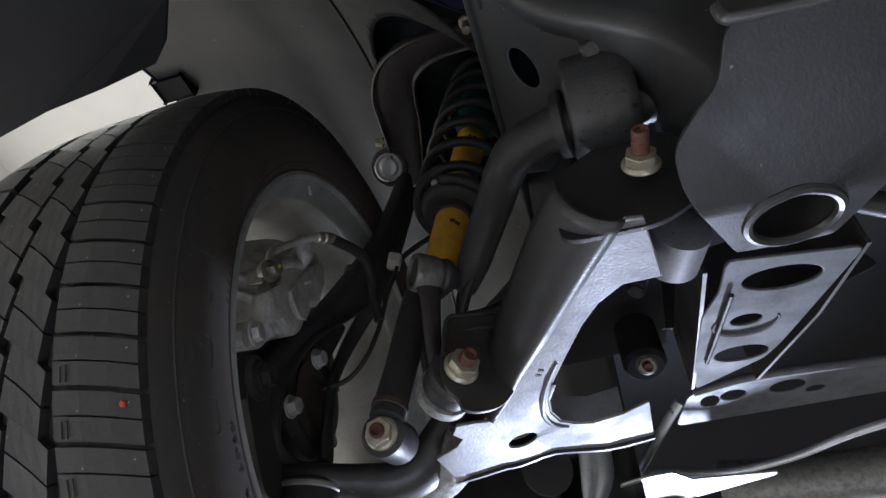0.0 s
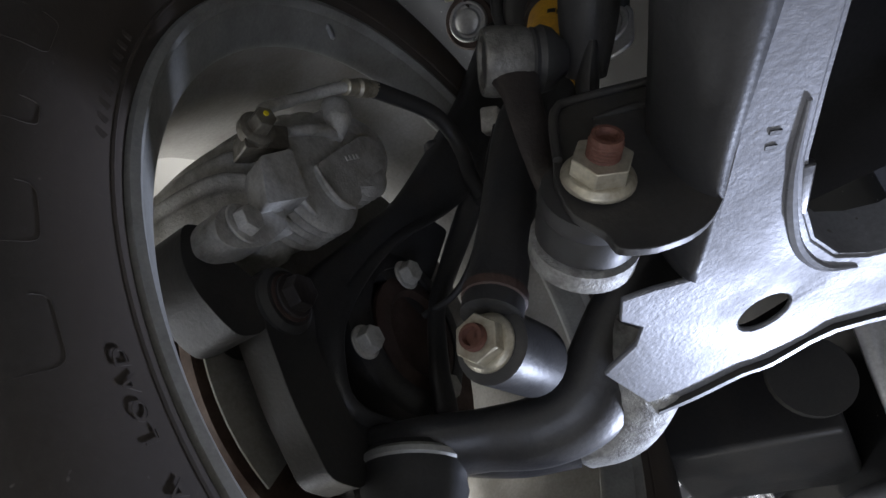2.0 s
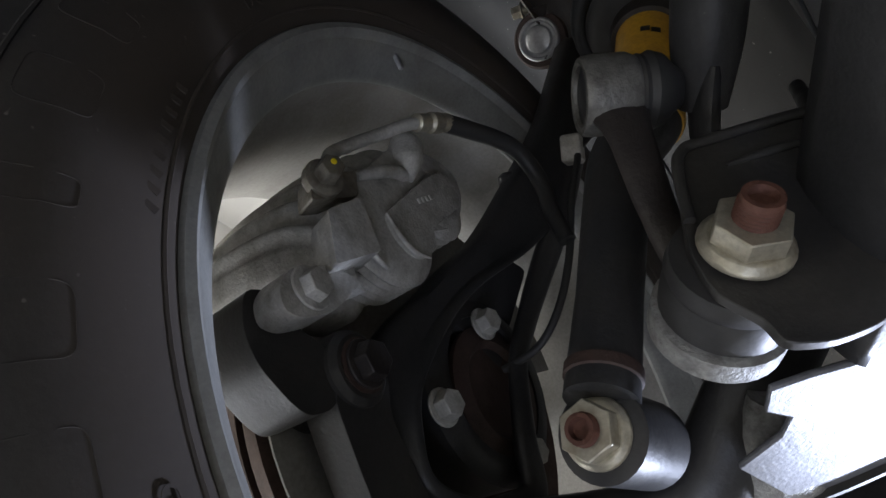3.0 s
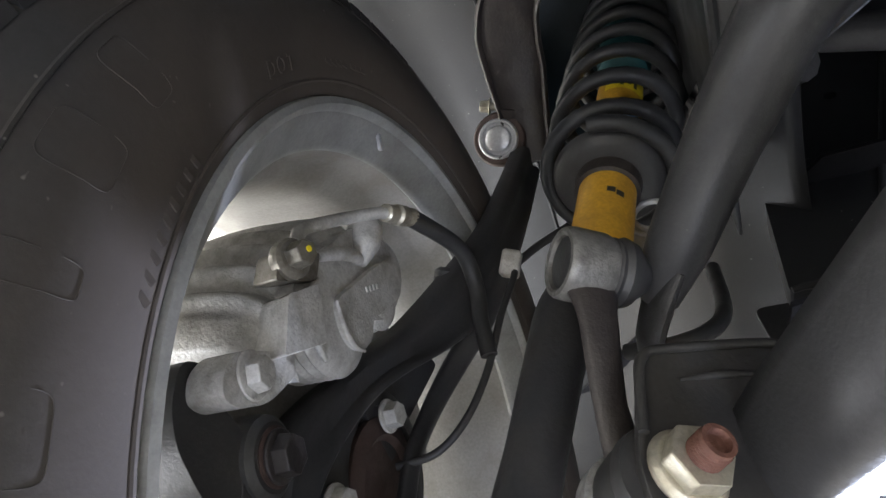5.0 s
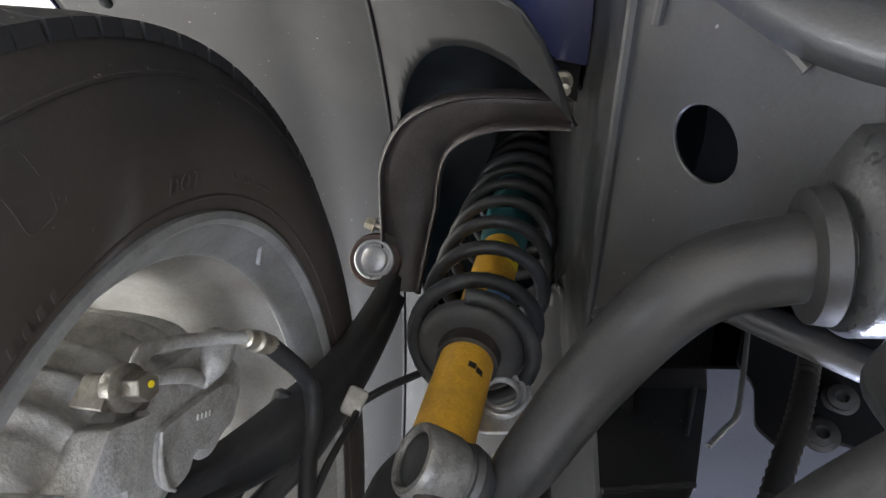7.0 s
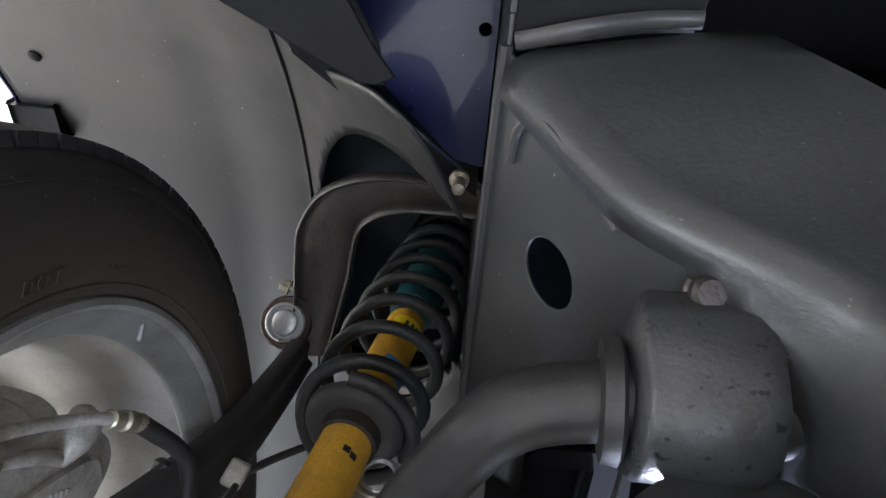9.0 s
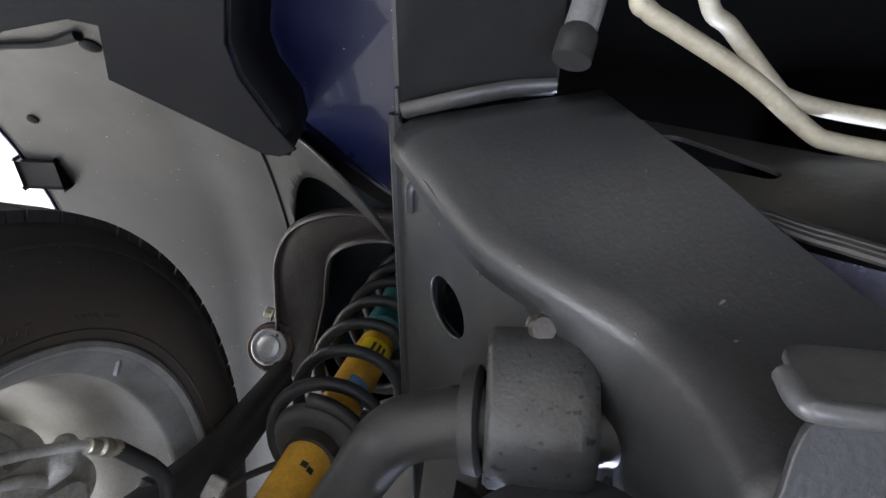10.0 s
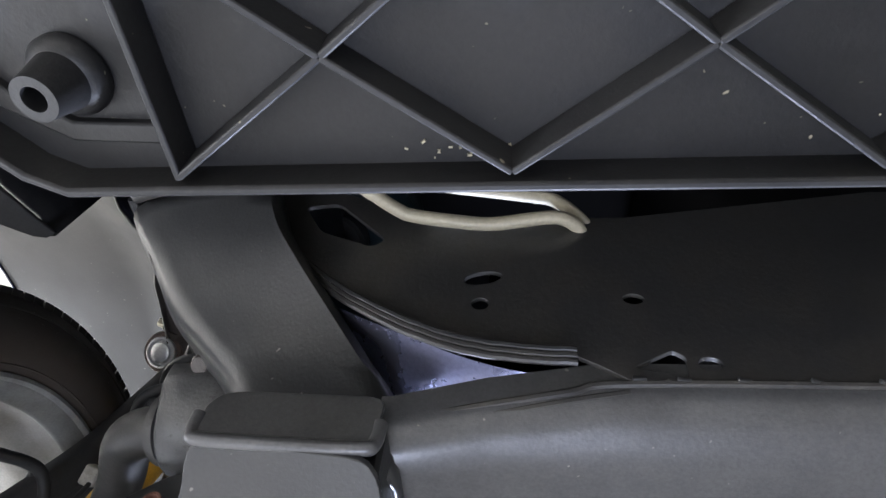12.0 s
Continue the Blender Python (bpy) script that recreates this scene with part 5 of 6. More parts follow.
for k in range(97):
    a = -4 + 52 * k / 96
    row = []
    for i, p in enumerate(BRIDGE):
        fade = min(1.0, max(0.0, i / 8)) * min(1.0, max(0.0, (a - 1) / 3)) * min(1.0, max(0.0, (46 - a) / 3))
        edge = 0.010 * max(0.0, (4 - a) / 8) ** 2 + 0.012 * max(0.0, (a - 42) / 6) ** 2
        row.append(bm.verts.new(bridge_point(p.x, a + 5 * (i / len(BRIDGE) - 0.4), p.y - edge + 0.0085 * fade * (0.5 - 0.5 * math.cos(2 * math.pi * (a - 1) / 7.5)) ** 0.9 - 0.005 * fade)))
    grid.append(row)
for A, B in zip(grid, grid[1:]):
    for k in range(len(A) - 1):
        bm.faces.new((A[k], A[k + 1], B[k + 1], B[k]))
bm.faces.new(grid[0])
bm.faces.new(grid[-1][::-1])
part("bridge", bm, CAST, cal, "ribbed cast bridge over the disc", smooth=60)
# block that carries the banjo bolt
bm = bmesh.new()
plate(bm, rounded([(0.376, 1.843), (0.394, 1.865), (0.4125, 1.840), (0.3865, 1.8145)], 0.0025, 3), [], lambda u, v, w: V(-0.2575 - w, u + 0.25 * w, v + 0.1 * w), 0.03)
part("banjo_block", bm, CAST, cal, smooth=50, bevel=0.0022)
bm = bmesh.new()
plate(bm, rounded([(0.368, 1.845), (0.395, 1.868), (0.391, 1.885), (0.364, 1.862)], 0.003, 3), [], lambda u, v, w: V(-0.2605 - w, u + 0.3 * w, v + 0.3 * w), 0.02)
part("banjo_seat", bm, BANJO, cal, "oily brown banjo seat", bevel=0.0015)
BJ = V(-0.2595, 0.3710, 1.8610)
bm = bmesh.new()
lathe(bm, [(0.0095, -0.004), (0.0105, -0.002), (0.0105, 0.003), (0.0085, 0.0045)], along(BJ, (1, -0.25, -0.15)), 24)
part("banjo_ring", bm, BANJO, cal)
hex_bolt(cal, BJ + V(0.003, -0.001, 0), (1, -0.25, -0.15), 0.0072, BANJO, h=1.3, turn=20)
bm = bmesh.new()
lathe(bm, [(0.0016, 0), (0.0016, 0.0006), (0, 0.0007)], along(BJ + V(0.0142, -0.0045, -0.001), (1, -0.25, -0.15)), 12)
part("paint_dot", bm, LABEL_YELLOW, cal, "yellow paint dot")
# two piston housings with close cooling fins round them
for cy, cz, R in ((0.4255, 1.8745, 0.0385), (0.4625, 1.9225, 0.0285)):
    bm = bmesh.new()
    prof = [(R - 0.006, -0.03), (R - 0.004, -0.004)]
    for k in range(5):
        prof += [(R - 0.0042, 0.0062 * k), (R - 0.0012, 0.0062 * k + 0.0010), (R, 0.0062 * k + 0.0028), (R - 0.0008, 0.0062 * k + 0.0044), (R - 0.0038, 0.0062 * k + 0.0056)]
    prof += [(R - 0.007, 0.0325), (R - 0.016, 0.0335), (0, 0.0336)]
    lathe(bm, prof, along((-0.3000, cy, cz), (1, 0.02, 0.02)), 56)
    part("piston_housing", bm, CAST, cal, "finned cast piston housing", smooth=50)
bm = bmesh.new()
lathe(bm, [(0.014, -0.04), (0.0185, -0.03), (0.0190, 0.0), (0.017, 0.005), (0.010, 0.008), (0, 0.0085)], along((-0.305, 0.422, 1.842), (1, 0.02, 0.02)), 36)
part("lower_lobe", bm, CAST, cal, smooth=60)
bm = bmesh.new()
tube(bm, spline([(-0.265, 0.394, 1.886), (-0.264, 0.408, 1.901), (-0.264, 0.421, 1.912), (-0.266, 0.431, 1.918)]), [0.003, 0.0042, 0.0042, 0.004], 10)
tube(bm, spline([(-0.266, 0.434, 1.917), (-0.2645, 0.431, 1.930), (-0.2655, 0.429, 1.942), (-0.270, 0.428, 1.951)]), [0.004, 0.010, 0.0115, 0.007], 16)
part("bleed_boss", bm, CAST, cal, smooth=70)
bm = bmesh.new()
tube(bm, spline([(-0.2625, 0.417, 1.873), (-0.262, 0.4285, 1.863), (-0.262, 0.441, 1.8595), (-0.2625, 0.453, 1.864)]), [0.001, 0.0020, 0.0020, 0.001], 10)
tube(bm, spline([(-0.2635, 0.3945, 1.868), (-0.2635, 0.4105, 1.843), (-0.265, 0.424, 1.839)]), [0.0015, 0.0022, 0.0015], 10)
part("cast_ridge", bm, CAST, cal, smooth=70)
# slide pin boss and its bolt
casting("slide_pin_boss", [(0.3655, 1.795), (0.371, 1.785), (0.381, 1.786), (0.397, 1.798), (0.411, 1.824), (0.392, 1.823), (0.369, 1.808)], -0.2680, -0.288, 0.007, 0.0035)
bm = bmesh.new()
lathe(bm, [(0.008, 0), (0.0095, 0.001), (0.0095, 0.008), (0.0085, 0.010)], along((-0.297, 0.3775, 1.7965), (1, 0, 0)), 28)
part("pin_sleeve", bm, CAST, cal)
hex_bolt(cal, (-0.2680, 0.3815, 1.8030), (1, 0.05, 0.1), 0.0086, CAST, h=0.75, turn=5, washer=1.35)

bracket = thing("caliper_bracket", (-0.31, 0.41, 1.77), "dark dusty steel caliper bracket", "bracket")
casting("bracket_body", [(0.360, 1.802), (0.365, 1.782), (0.376, 1.769), (0.396, 1.759), (0.407, 1.756), (0.421, 1.765), (0.424, 1.785), (0.408, 1.794), (0.388, 1.797), (0.376, 1.808)], -0.289, -0.325, 0.010, 0.006, ARM_DARK, owner=bracket)
bm = bmesh.new()
lathe(bm, [(0.009, 0), (0.0125, 0.001), (0.0125, 0.010), (0.0105, 0.014)], along((-0.312, 0.378, 1.7965), (1, 0, 0)), 28)
part("pin_boot", bm, SMOOTH_RUBBER, bracket, "rubber slide pin boot")
bm = bmesh.new()
lathe(bm, [(0.0215, -0.035), (0.0215, 0.000), (0.0205, 0.005), (0.017, 0.008)], along((-0.293, 0.430, 1.7905), (1, 0.05, 0.05)), 36)
part("bracket_boss", bm, ARM_DARK, bracket)
bm = bmesh.new()
lathe(bm, [(0.0145, 0), (0.0150, 0.0015), (0.012, 0.0025)], along((-0.2855, 0.4305, 1.791), (1, 0.05, 0.05)), 28)
part("rust_ring", bm, RUST_RUBBER, bracket, "rust-stained washer")
casting("bracket_web", [(0.415, 1.788), (0.420, 1.768), (0.446, 1.733), (0.476, 1.702), (0.502, 1.703), (0.505, 1.726), (0.481, 1.746), (0.456, 1.774), (0.450, 1.80)], -0.2885, -0.312, 0.008, 0.004, ARM_DARK, owner=bracket)
hex_bolt(bracket, (-0.2830, 0.4305, 1.791), (1, 0.05, 0.05), 0.0112, UCA_STEEL, h=0.7, turn=15, washer=1.2)

# brake hose with its steel pipe end
hose = thing("brake_hose", (-0.25, 0.44, 1.95), "black rubber brake hose with a steel pipe end", "hose")
bm = bmesh.new()
tube(bm, spline([BJ + V(0.0, 0.002, 0.008), (-0.263, 0.374, 1.885), (-0.261, 0.382, 1.898), (-0.255, 0.398, 1.918), (-0.247, 0.412, 1.934), (-0.244, 0.419, 1.940)]), 0.0038, 12)
part("pipe_end", bm, CAST, hose, "grey steel pipe")
bm = bmesh.new()
fd = V(0.004, 0.018, 0.014).normalized()
lathe(bm, [(0.0045, -0.004), (0.0058, -0.003), (0.0058, 0.006), (0.0045, 0.007), (0.0068, 0.009), (0.0068, 0.017), (0.0055, 0.019), (0.0062, 0.021), (0.0062, 0.026), (0.005, 0.027)], along((-0.2435, 0.420, 1.941), fd), 16)
part("fitting", bm, ZINC, hose, "crimped zinc fitting")
bm = bmesh.new()
tube(bm, spline([V(-0.2435, 0.420, 1.941) + fd * 0.024, (-0.236, 0.458, 1.964), (-0.232, 0.482, 1.974), (-0.229, 0.502, 1.978), (-0.228, 0.520, 1.972), (-0.227, 0.531, 1.958), (-0.226, 0.536, 1.940), (-0.222, 0.545, 1.915)]), 0.0062, 14)
part("rubber_hose", bm, SMOOTH_RUBBER, hose)
wire = thing("sensor_wire", (-0.21, 0.55, 1.95), "thin black wheel speed sensor wire in a clip", "wire")
bm = bmesh.new()
tube(bm, spline([(-0.206, 0.553, 2.004), (-0.206, 0.548, 1.985), (-0.214, 0.545, 1.95), (-0.224, 0.548, 1.905), (-0.24, 0.553, 1.872), (-0.262, 0.558, 1.853), (-0.290, 0.556, 1.845)]), 0.0028, 10)
tube(bm, spline([(-0.206, 0.553, 2.006), (-0.19, 0.562, 2.03), (-0.165, 0.575, 2.06), (-0.145, 0.59, 2.09)]), 0.0035, 10)
part("cable", bm, SMOOTH_RUBBER, wire)
bm = bmesh.new()
box(bm, pose(-0.209, 0.551, 2.006, 35, 10, 20), 0.016, 0.018, 0.022, 0.003)
part("clip", bm, CAST, wire, "pale metal wire clip")
bm = bmesh.new()
lathe(bm, [(0.008, 0), (0.0095, 0.003), (0.0095, 0.014), (0.006, 0.017)], along((-0.262, 0.541, 1.985), (0.3, -0.5, 0.7)), 18)
part("hose_post", bm, BLACK_STEEL, wire)

# ---- pipes over the crossmember ----
pipes = thing("coolant_pipe", (0.19, 0.19, 1.98), "pair of cream coated steel pipes bent side by side", "pipe", "cream pipes")
bm = bmesh.new()
tube(bm, spline([(0.078, -0.05, 2.02), (0.080, 0.06, 1.995), (0.084, 0.128, 1.986), (0.090, 0.139, 1.985), (0.104, 0.147, 1.985), (0.143, 0.169, 1.985), (0.176, 0.193, 1.982), (0.188, 0.198, 1.981), (0.215, 0.202, 1.980), (0.24, 0.205, 1.981), (0.275, 0.203, 1.985), (0.288, 0.205, 1.986), (0.298, 0.213, 1.986), (0.301, 0.226, 1.984)], 6), 0.0048, 14)
part("pipe", bm, CREAM, pipes)
pipes2 = thing("coolant_pipe", (0.22, 0.195, 2.02), "pair of cream coated steel pipes bent side by side", "pipe", "cream pipes")
bm = bmesh.new()
tube(bm, spline([(0.105, -0.05, 2.05), (0.112, 0.08, 2.03), (0.126, 0.139, 2.02), (0.141, 0.154, 2.02), (0.168, 0.181, 2.018), (0.178, 0.188, 2.016), (0.205, 0.194, 2.014), (0.265, 0.202, 2.012), (0.285, 0.205, 2.008), (0.303, 0.216, 1.996), (0.309, 0.228, 1.986)], 6), 0.0048, 14)
part("pipe", bm, CREAM, pipes2)
fat = thing("silver_pipe", (0.065, 0.14, 2.0), "silver grey pipe with a black rubber end", "pipe")
bm = bmesh.new()
tube(bm, spline([(0.060, 0.156, 1.995), (0.066, 0.142, 2.012), (0.074, 0.12, 2.04), (0.085, 0.09, 2.09), (0.10, 0.05, 2.18)]), 0.0085, 18)
part("pipe", bm, SILVER, fat)
bm = bmesh.new()
tube(bm, spline([(0.0575, 0.163, 1.986), (0.0595, 0.157, 1.992), (0.061, 0.154, 1.997)]), 0.0098, 18)
part("rubber_end", bm, SMOOTH_RUBBER, fat)

# ---- undertray with its ribs ----
tray = thing("undertray", (0.3, 0.0, 1.82), "dusty dark plastic undertray with crossed stiffening ribs", "undertray")
outl = [(0.040, 0.036), (0.062, 0.063), (0.076, 0.077), (0.090, 0.084), (1.2, 0.084), (1.2, -0.735), (-0.05, -0.735), (-0.05, -0.12), (0.0, -0.03)]
bm = bmesh.new()
plate(bm, outl, [], lambda u, v, w: V(u, v, 1.834 + w), 0.003)
part("tray_panel", bm, TRAY, tray, bevel=0.001)
bm = bmesh.new()
strip(bm, [V(u, v - 0.001, 1.818) for u, v in [(-0.05, -0.12), (0.0, -0.03)] + outl[:5]], 0.018, 0.004)
part("rear_rim", bm, TRAY, tray, "dusty rear lip", bevel=0.0012)
bm = bmesh.new()
strip(bm, [V(u, v, 1.830) for u, v in [(0.052, 0.028), (0.074, 0.052), (0.094, 0.064), (0.128, 0.066)]], 0.006, 0.008)
part("step", bm, TRAY, tray, bevel=0.001)


def rib(a, b, h=0.015):
    bm = bmesh.new()
    a, b = V(*a, 1.819), V(*b, 1.819)
    n = (b - a).cross(V(0, 0, 1)).normalized()
    lo, hi = 0.0013, 0.0024
    q = [a - n * lo, a + n * lo, b + n * lo, b - n * lo, a - n * hi + V(0, 0, h), a + n * hi + V(0, 0, h), b + n * hi + V(0, 0, h), b - n * hi + V(0, 0, h)]
    v = [bm.verts.new(p) for p in q]
    for f in ((0, 1, 2, 3), (0, 4, 5, 1), (1, 5, 6, 2), (2, 6, 7, 3), (3, 7, 4, 0), (4, 7, 6, 5)):
        bm.faces.new([v[i] for i in f])
    part("rib", bm, TRAY, tray, bevel=0.0007)


rib((0.134, 0.079), (0.130, -0.02))
for k in range(9):
    x = 0.134 + 0.118 * k
    rib((x, 0.078), (x + 0.059, 0.037))
    rib((x + 0.059, 0.037), (x + 0.118, 0.078))
    rib((x, -0.006), (x + 0.059, 0.037))
    rib((x + 0.059, 0.037), (x + 0.118, -0.006))
    rib((x, -0.006), (x + 0.059, -0.047))
    rib((x + 0.059, -0.047), (x + 0.118, -0.006))
bm = bmesh.new()
lathe(bm, [(0.0145, 0.0), (0.0145, 0.003), (0.0125, 0.006), (0.0105, 0.007), (0.0092, 0.014), (0.008, 0.021), (0.0045, 0.021), (0.004, 0.005), (0, 0.004)], along((0.100, 0.044, 1.834), (-0.05, 0.05, -1)), 36)
part("boss", bm, TRAY, tray, "round screw boss", smooth=50)
bm = bmesh.new()
rng = random.Random(5)
for k in range(26):
    x, y = 0.19 + rng.gauss(0.045, 0.012), 0.076 + rng.gauss(0, 0.003)
    if k > 20:
        x += 0.15
    box(bm, pose(x, y, 1.8335, 0, 0, rng.random() * 180), 0.0013 * rng.uniform(0.4, 1.3), 0.0008, 0.0006, 0.0002)
tagged(part("dried_mud", bm, CREAM, tray, "crumbs of dried mud"), kind="stuff")

# ---- dark things behind the strut ----
member = thing("rear_bracket", (0.04, 0.66, 2.05), "black steel box bracket with a welded lower edge", "bracket")
bm = bmesh.new()
plate(bm, rounded([(-0.010, 1.997), (0.070, 2.008), (0.165, 2.28), (0.215, 2.42), (0.215, 2.56), (0.03, 2.56), (0.016, 2.30)], 0.006, 3), [ellipse(0.095, 2.245, 0.0065, 0.0065, 18)], lambda u, v, w: V(u, 0.640 + 0.05 * (v - 2.0) + w, v), 0.03)
part("bracket_box", bm, FRAME_GREY, member, bevel=0.008)
bm = bmesh.new()
tube(bm, [V(0.075 + 0.085 * k / 9, 0.642 + 0.05 * k / 9 * 0.25, 2.06 + 0.24 * k / 9) for k in range(10)], [0.002, 0.0034, 0.0026, 0.0034, 0.002], 8)
part("box_fold", bm, BLACK_STEEL, member)
bm = bmesh.new()
tube(bm, [V(-0.008 + 0.0086 * k, 0.638 + 0.0006 * math.sin(k * 4.0), 1.9975 + 0.0012 * k + 0.0008 * math.sin(k * 2.6)) for k in range(10)], [0.0028, 0.0036, 0.003, 0.0038, 0.003], 8)
part("weld_bead", bm, ARM_DARK, member, "rough weld bead")
bm = bmesh.new()
plate(bm, rounded([(-0.036, 2.006), (0.075, 2.006), (0.30, 2.04), (0.34, 1.95), (0.20, 1.90), (0.085, 1.915), (0.016, 1.933), (-0.026, 1.942)], 0.008, 3), [], lambda u, v, w: V(u, 0.664 + w, v), 0.004)
part("gusset", bm, BLACK_STEEL, member, bevel=0.001)
rod = thing("tie_rod", (0.1, 0.43, 1.95), "black painted steel tie rod", "tie rod")
bm = bmesh.new()
tube(bm, [(-0.01, 0.43, 2.026), (0.047, 0.43, 1.993), (0.111, 0.43, 1.943), (0.30, 0.44, 1.80 + 0.02)], 0.0105, 18)
part("rod", bm, BLACK_STEEL, rod)
boot = thing("corrugated_hose", (0.11, 0.55, 1.99), "black corrugated rubber hose beside the plate", "hose")
bm = bmesh.new()
line = spline([(0.165, 0.55, 2.09), (0.160, 0.55, 2.077), (0.129, 0.55, 2.016), (0.085, 0.55, 1.942), (0.06, 0.55, 1.89)], 20)
tube(bm, line, [0.0080 + 0.0013 * (k % 2) for k in range(len(line))], 14)
part("hose", bm, SMOOTH_RUBBER, boot)
lp = thing("brake_line", (0.10, 0.60, 2.06), "thin bent steel brake line", "pipe")
bm = bmesh.new()
tube(bm, spline([(0.160, 0.60, 2.20), (0.150, 0.60, 2.165), (0.118, 0.60, 2.08), (0.105, 0.60, 2.05), (0.092, 0.60, 2.036), (0.074, 0.60, 2.018)]), 0.0026, 10)
part("line", bm, SILVER, lp)
backp = thing("inner_plate", (0.17, 0.62, 2.05), "grey pressed inner plate with two rubber grommets", "plate")
bm = bmesh.new()
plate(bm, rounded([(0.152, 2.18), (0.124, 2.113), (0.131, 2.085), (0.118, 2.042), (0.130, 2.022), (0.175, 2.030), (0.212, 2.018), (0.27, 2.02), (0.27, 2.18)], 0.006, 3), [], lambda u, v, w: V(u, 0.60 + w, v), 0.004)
# the plate's dark colour stands in for shade
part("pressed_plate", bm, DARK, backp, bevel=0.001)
for p in ((0.196, 0.598, 2.071), (0.165, 0.598, 2.033)):
    bm = bmesh.new()
    lathe(bm, [(0.014, 0), (0.0145, 0.004), (0.011, 0.006), (0.011, 0.009), (0.0055, 0.011), (0.004, 0.006), (0, 0.006)], along(p, (-0.2, -0.9, -0.4)), 24)
    part("grommet", bm, SMOOTH_RUBBER, backp, "black rubber grommet")
loop = thing("looped_hose", (-0.08, 0.55, 1.9), "black rubber hose hanging in a loop", "hose")
bm = bmesh.new()
tube(bm, spline([(-0.06, 0.62, 2.02), (-0.062, 0.585, 1.96), (-0.068, 0.558, 1.922), (-0.082, 0.548, 1.905), (-0.105, 0.55, 1.902), (-0.13, 0.56, 1.91)]), 0.0055, 12)
part("hose", bm, SMOOTH_RUBBER, loop)
loom = thing("wiring_loom", (-0.02, 0.75, 2.1), "black taped wiring loom with a pale clip", "cable")
bm = bmesh.new()
tube(bm, spline([(-0.045, 0.76, 2.16), (-0.03, 0.765, 2.10), (-0.012, 0.765, 2.05), (0.03, 0.76, 2.02), (0.08, 0.75, 2.01)]), 0.010, 12)
part("cable", bm, SMOOTH_RUBBER, loom)
bm = bmesh.new()
box(bm, pose(-0.025, 0.757, 2.085, 20, 20, 0), 0.012, 0.008, 0.016, 0.002)
part("clip", bm, CREAM, loom, "cream plastic clip")
# no bracket here: bright plate stands in for light on the spring dish's underside
bright = thing("dish_lit_patch", (-0.095, 0.53, 1.99), "bright plate for the lit underside of the spring dish", "bracket")
bm = bmesh.new()
plate(bm, rounded([(-0.0995, 2.040), (-0.070, 2.011), (-0.079, 1.970), (-0.112, 1.968), (-0.116, 2.024)], 0.008, 3), [ellipse(-0.0945, 2.003, 0.0120, 0.0140)], lambda u, v, w: V(u, 0.531 + w, v), 0.003)
part("plate", bm, SILVER, bright, bevel=0.0008)
for r in (0.0132, 0.0185):
    bm = bmesh.new()
    tube(bm, [V(-0.0945 + r * math.cos(a), 0.530, 2.003 + 1.1 * r * math.sin(a)) for a in np.linspace(0, 2 * math.pi, 33)], 0.0018, 8)
    part("lit_ring", bm, SILVER, bright)
# ---- rear of the subframe, seen past the arm ----
rear = thing("rear_crossbrace", (0.15, 0.85, 1.86), "bright galvanised rear cross brace", "brace")
bm = bmesh.new()
plate(bm, rounded([(0.096, 0.885), (0.112, 0.80), (0.139, 0.776), (0.234, 0.772), (0.35, 0.781), (0.62, 0.80), (0.62, 0.885), (0.37, 0.869)], 0.012, 3),
      [ellipse(0.141, 0.822, 0.012, 0.016), ellipse(0.170, 0.814, 0.016, 0.014), ellipse(0.236, 0.812, 0.022, 0.017), ellipse(0.272, 0.830, 0.012, 0.009)], lambda u, v, w: V(u, v, 1.89 + w), 0.003)
part("brace_plate", bm, BRIGHT, rear, bevel=0.001)
bm = bmesh.new()
tube(bm, spline([(0.120, 0.79, 1.89), (0.2, 0.768, 1.888), (0.35, 0.775, 1.888), (0.62, 0.795, 1.888)]), 0.006, 10)
part("brace_lip", bm, BRIGHT, rear)
bm = bmesh.new()
tube(bm, [(0.022, 0.892, 1.825), (0.060, 0.84, 1.853), (0.100, 0.80, 1.885)], 0.008, 12, flat=(0.7, 1.0))
part("diagonal", bm, SILVER, rear, "bright rolled diagonal edge")
bm = bmesh.new()
tube(bm, spline([(0.021, 0.886, 1.824), (0.059, 0.905, 1.835), (0.114, 0.938, 1.84), (0.168, 0.945, 1.84), (0.24, 0.918, 1.84), (0.338, 0.845, 1.84), (0.62, 0.74, 1.84)]), 0.0055, 12)
part("rear_tube", bm, SILVER, rear, "bright bent tube")
bm = bmesh.new()
web = [(0.006, 0.814), (0.037, 0.793), (0.067, 0.784), (0.093, 0.832), (0.195, 0.846), (0.195, 0.862), (0.1, 0.935), (0.05, 1.074), (0.005, 1.18), (-0.042, 1.163), (-0.038, 1.074), (-0.012, 0.925)]


def on_web(u, v, w):
    return V(u, v, 1.80 + 0.12 * (v - 0.87) + w)


plate(bm, rounded(web, 0.006, 3), [rounded([(0.005, 0.983), (0.031, 0.914), (0.080, 0.914), (0.076, 0.985), (0.033, 1.091)], 0.010, 3), ellipse(0.026, 0.880, 0.006, 0.008)], on_web, 0.003)
part("rear_web", bm, SILVER, rear, "glossy silver pressed sheet", bevel=0.001)
bm = bmesh.new()
tube(bm, spline([on_web(u, v, -0.003) for u, v in web[6:11]], 5), [0.003, 0.006, 0.006, 0.006, 0.003], 10)
part("web_edge", bm, SILVER, rear, "rolled bright edge")
bm = bmesh.new()
lathe(bm, [(0.010, -0.01), (0.013, 0), (0.013, 0.005), (0.008, 0.008), (0.008, 0.014), (0, 0.015)], along((0.018, 0.884, 1.824), (0, -0.3, -1)), 20)
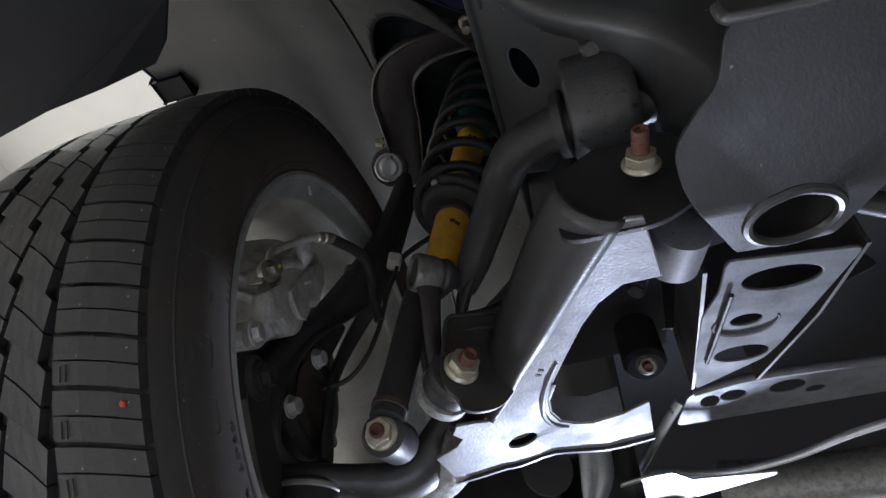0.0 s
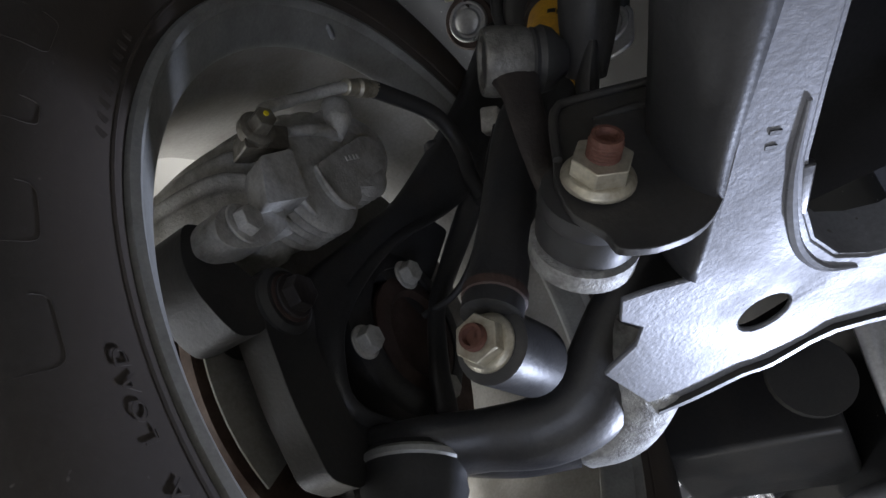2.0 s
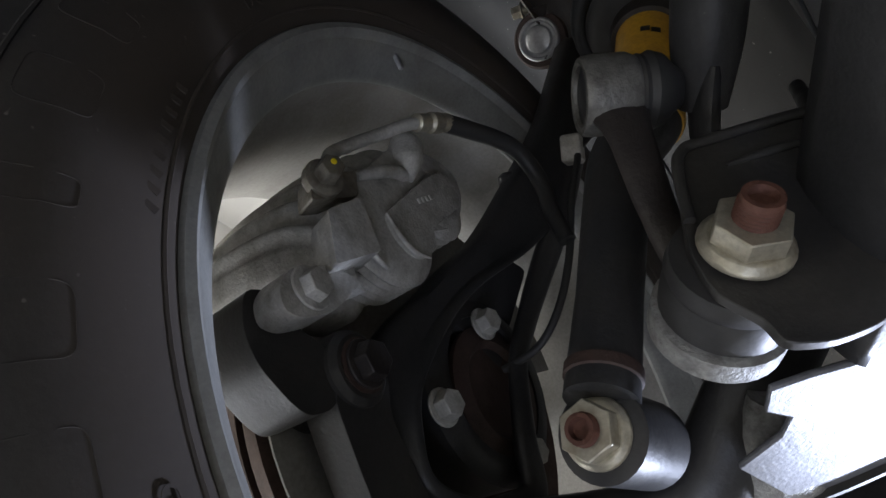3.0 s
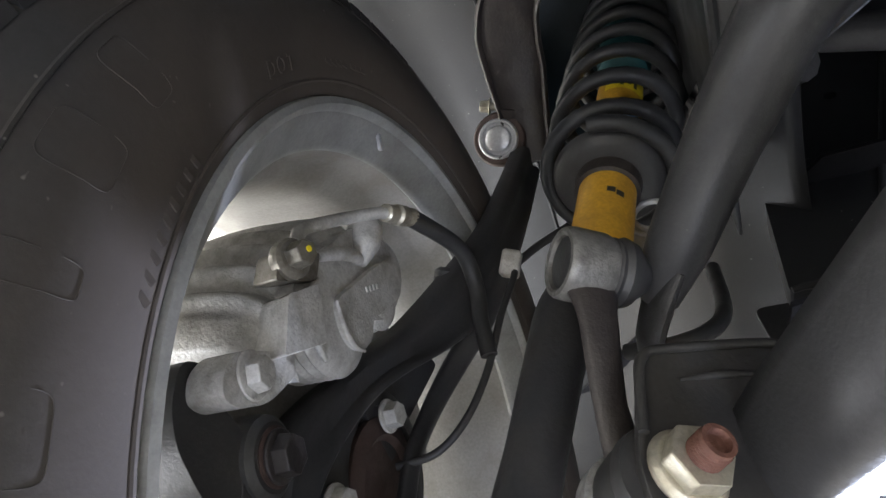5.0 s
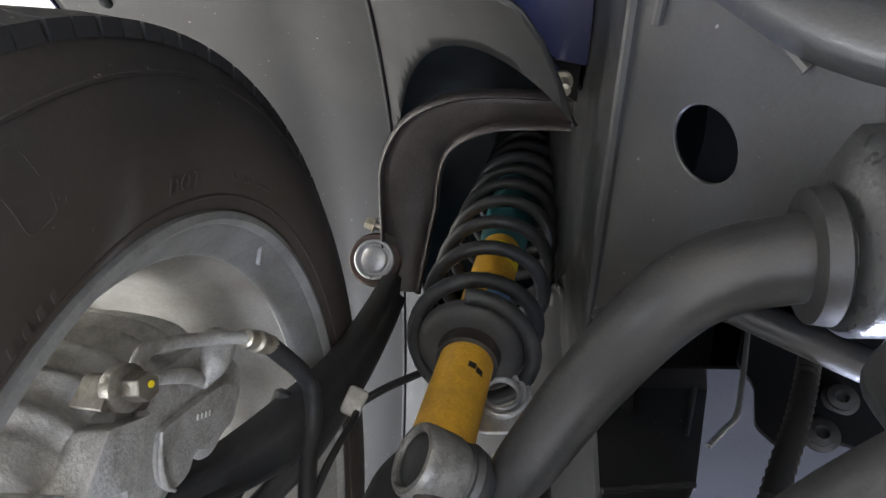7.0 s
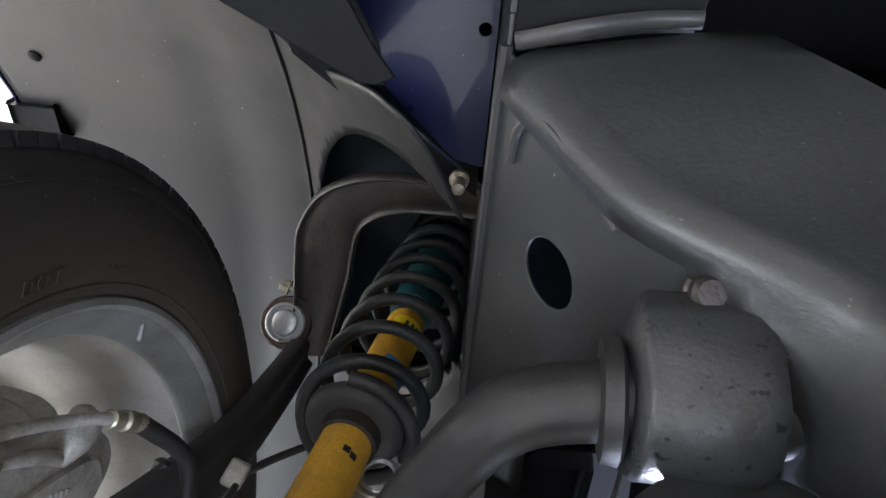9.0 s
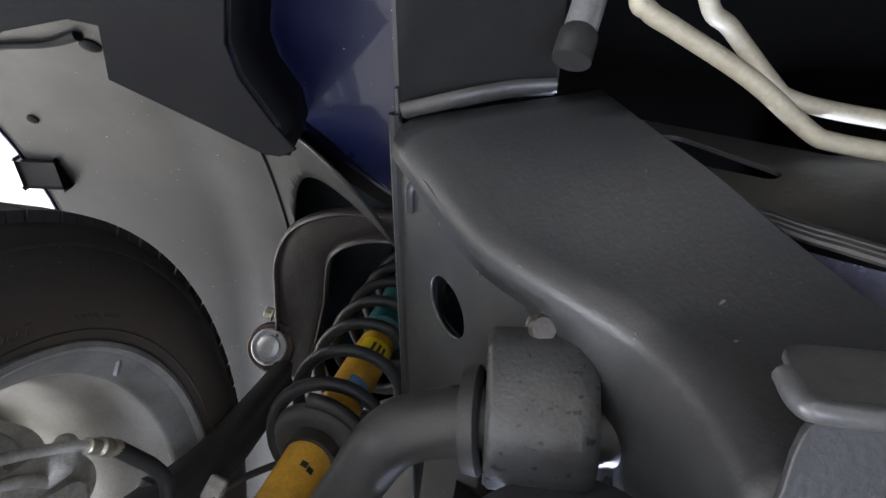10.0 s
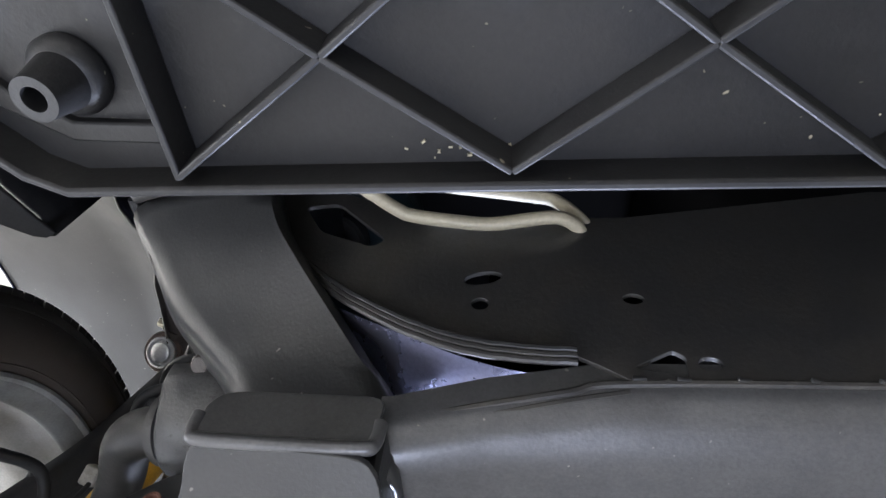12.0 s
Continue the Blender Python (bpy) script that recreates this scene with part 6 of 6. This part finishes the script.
part("corner_bolt", bm, ZINC, rear)
bm = bmesh.new()
tube(bm, spline([(-0.16, 0.93, 1.745), (-0.12, 0.90, 1.742), (-0.085, 0.87, 1.74), (-0.05, 0.865, 1.748)]), [0.004, 0.006, 0.01, 0.006], 10)
part("strut_tube", bm, BRIGHT, rear)
pan = thing("oil_pan", (0.3, 1.05, 1.9), "grey cast oil pan behind the brace", "oil pan")
bm = bmesh.new()
tube(bm, spline([(0.15, 1.01, 1.845), (0.25, 0.99, 1.83), (0.45, 0.96, 1.82), (0.8, 0.94, 1.81)]), 0.035, 20)
part("pan", bm, WORN_STEEL, pan)
can = thing("exhaust_can", (0.06, 1.0, 1.78), "bright steel exhaust can", "exhaust")
bm = bmesh.new()
lathe(bm, [(0.02, -0.05), (0.038, -0.045), (0.038, 0.03), (0.034, 0.036), (0, 0.037)], along((0.065, 1.02, 1.80), (-0.3, -0.6, -0.7)), 28)
part("can", bm, SILVER, can)
knee = thing("mount_cover", (-0.02, 0.85, 1.8), "smooth grey pressed mount cover", "cover")
bm = bmesh.new()
rows = []
left = spline([(-0.036, 0.80, 1.880), (-0.043, 0.82, 1.822), (-0.051, 0.845, 1.766), (-0.074, 0.85, 1.726)], 4)
right = spline([(0.004, 0.845, 1.853), (0.002, 0.848, 1.810), (-0.027, 0.85, 1.776), (-0.064, 0.85, 1.728)], 4)
for a, b in zip(left, right):
    rows.append([bm.verts.new(a.lerp(b, k / 8) + V(0, -0.012 * math.sin(math.pi * k / 8) + 0.006 * math.sin(2 * math.pi * k / 8), 0)) for k in range(9)])
for A, B in zip(rows, rows[1:]):
    for k in range(len(A) - 1):
        bm.faces.new((A[k], A[k + 1], B[k + 1], B[k]))
ob = part("cover", bm, SILVER, knee, smooth=60)
md = ob.modifiers.new("thickness", "SOLIDIFY")
md.thickness = 0.003
block = thing("chassis_leg", (-0.15, 0.86, 1.8), "black painted chassis leg behind the arm", "chassis leg")
bm = bmesh.new()
box(bm, pose(-0.150, 0.87, 1.826, -8, 4, 4), 0.15, 0.10, 0.10, 0.006)
part("leg", bm, BLACK_STEEL, block)
bm = bmesh.new()
lathe(bm, [(0.03, 0), (0.034, 0.003), (0.034, 0.01)], along((-0.085, 0.80, 1.82), (0.5, -1, -0.2)), 28)
part("bush", bm, SMOOTH_RUBBER, block)
# added sheet, its dark colour standing in for the unlit space
sheet = thing("underfloor_panel", (0.5, 2.0, 1.95), "dark added underfloor panel of the car", "panel")
bm = bmesh.new()
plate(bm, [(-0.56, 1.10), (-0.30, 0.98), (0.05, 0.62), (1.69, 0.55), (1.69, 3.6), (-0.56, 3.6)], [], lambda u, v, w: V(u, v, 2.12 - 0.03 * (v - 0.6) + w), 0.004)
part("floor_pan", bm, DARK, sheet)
foil = thing("heat_shield", (-0.2, 0.98, 1.78), "crumpled bright foil heat shield", "heat shield")
bm = bmesh.new()
rows = []
for i in range(19):
    rows.append([bm.verts.new((-0.275 + 0.009 * i, 0.94 + 0.011 * k + 0.006 * math.sin(i * 1.3 + k), 1.828 - 0.010 * k - 0.0018 * i + 0.007 * math.sin(i * 1.9 + k * 0.6) + 0.005 * math.sin(i * 0.7 - k * 2.2))) for k in range(10)])
for A, B in zip(rows, rows[1:]):
    for k in range(9):
        bm.faces.new((A[k], A[k + 1], B[k + 1], B[k]))
ob = part("foil", bm, FOIL, foil, smooth=20)
md = ob.modifiers.new("thickness", "SOLIDIFY")
md.thickness = 0.001
# mount body and mount plate are coloured dark to carry their shade
anchor = thing("subframe_mount", (0.054, 0.574, 1.81), "subframe mount coloured dark for shade, with a zinc-plated nut", "mount")
bm = bmesh.new()
lathe(bm, [(0.018, 0), (0.022, 0.004), (0.022, 0.06), (0.018, 0.065)], along((0.054, 0.588, 1.826), (0, 0.3, 1)), 30)
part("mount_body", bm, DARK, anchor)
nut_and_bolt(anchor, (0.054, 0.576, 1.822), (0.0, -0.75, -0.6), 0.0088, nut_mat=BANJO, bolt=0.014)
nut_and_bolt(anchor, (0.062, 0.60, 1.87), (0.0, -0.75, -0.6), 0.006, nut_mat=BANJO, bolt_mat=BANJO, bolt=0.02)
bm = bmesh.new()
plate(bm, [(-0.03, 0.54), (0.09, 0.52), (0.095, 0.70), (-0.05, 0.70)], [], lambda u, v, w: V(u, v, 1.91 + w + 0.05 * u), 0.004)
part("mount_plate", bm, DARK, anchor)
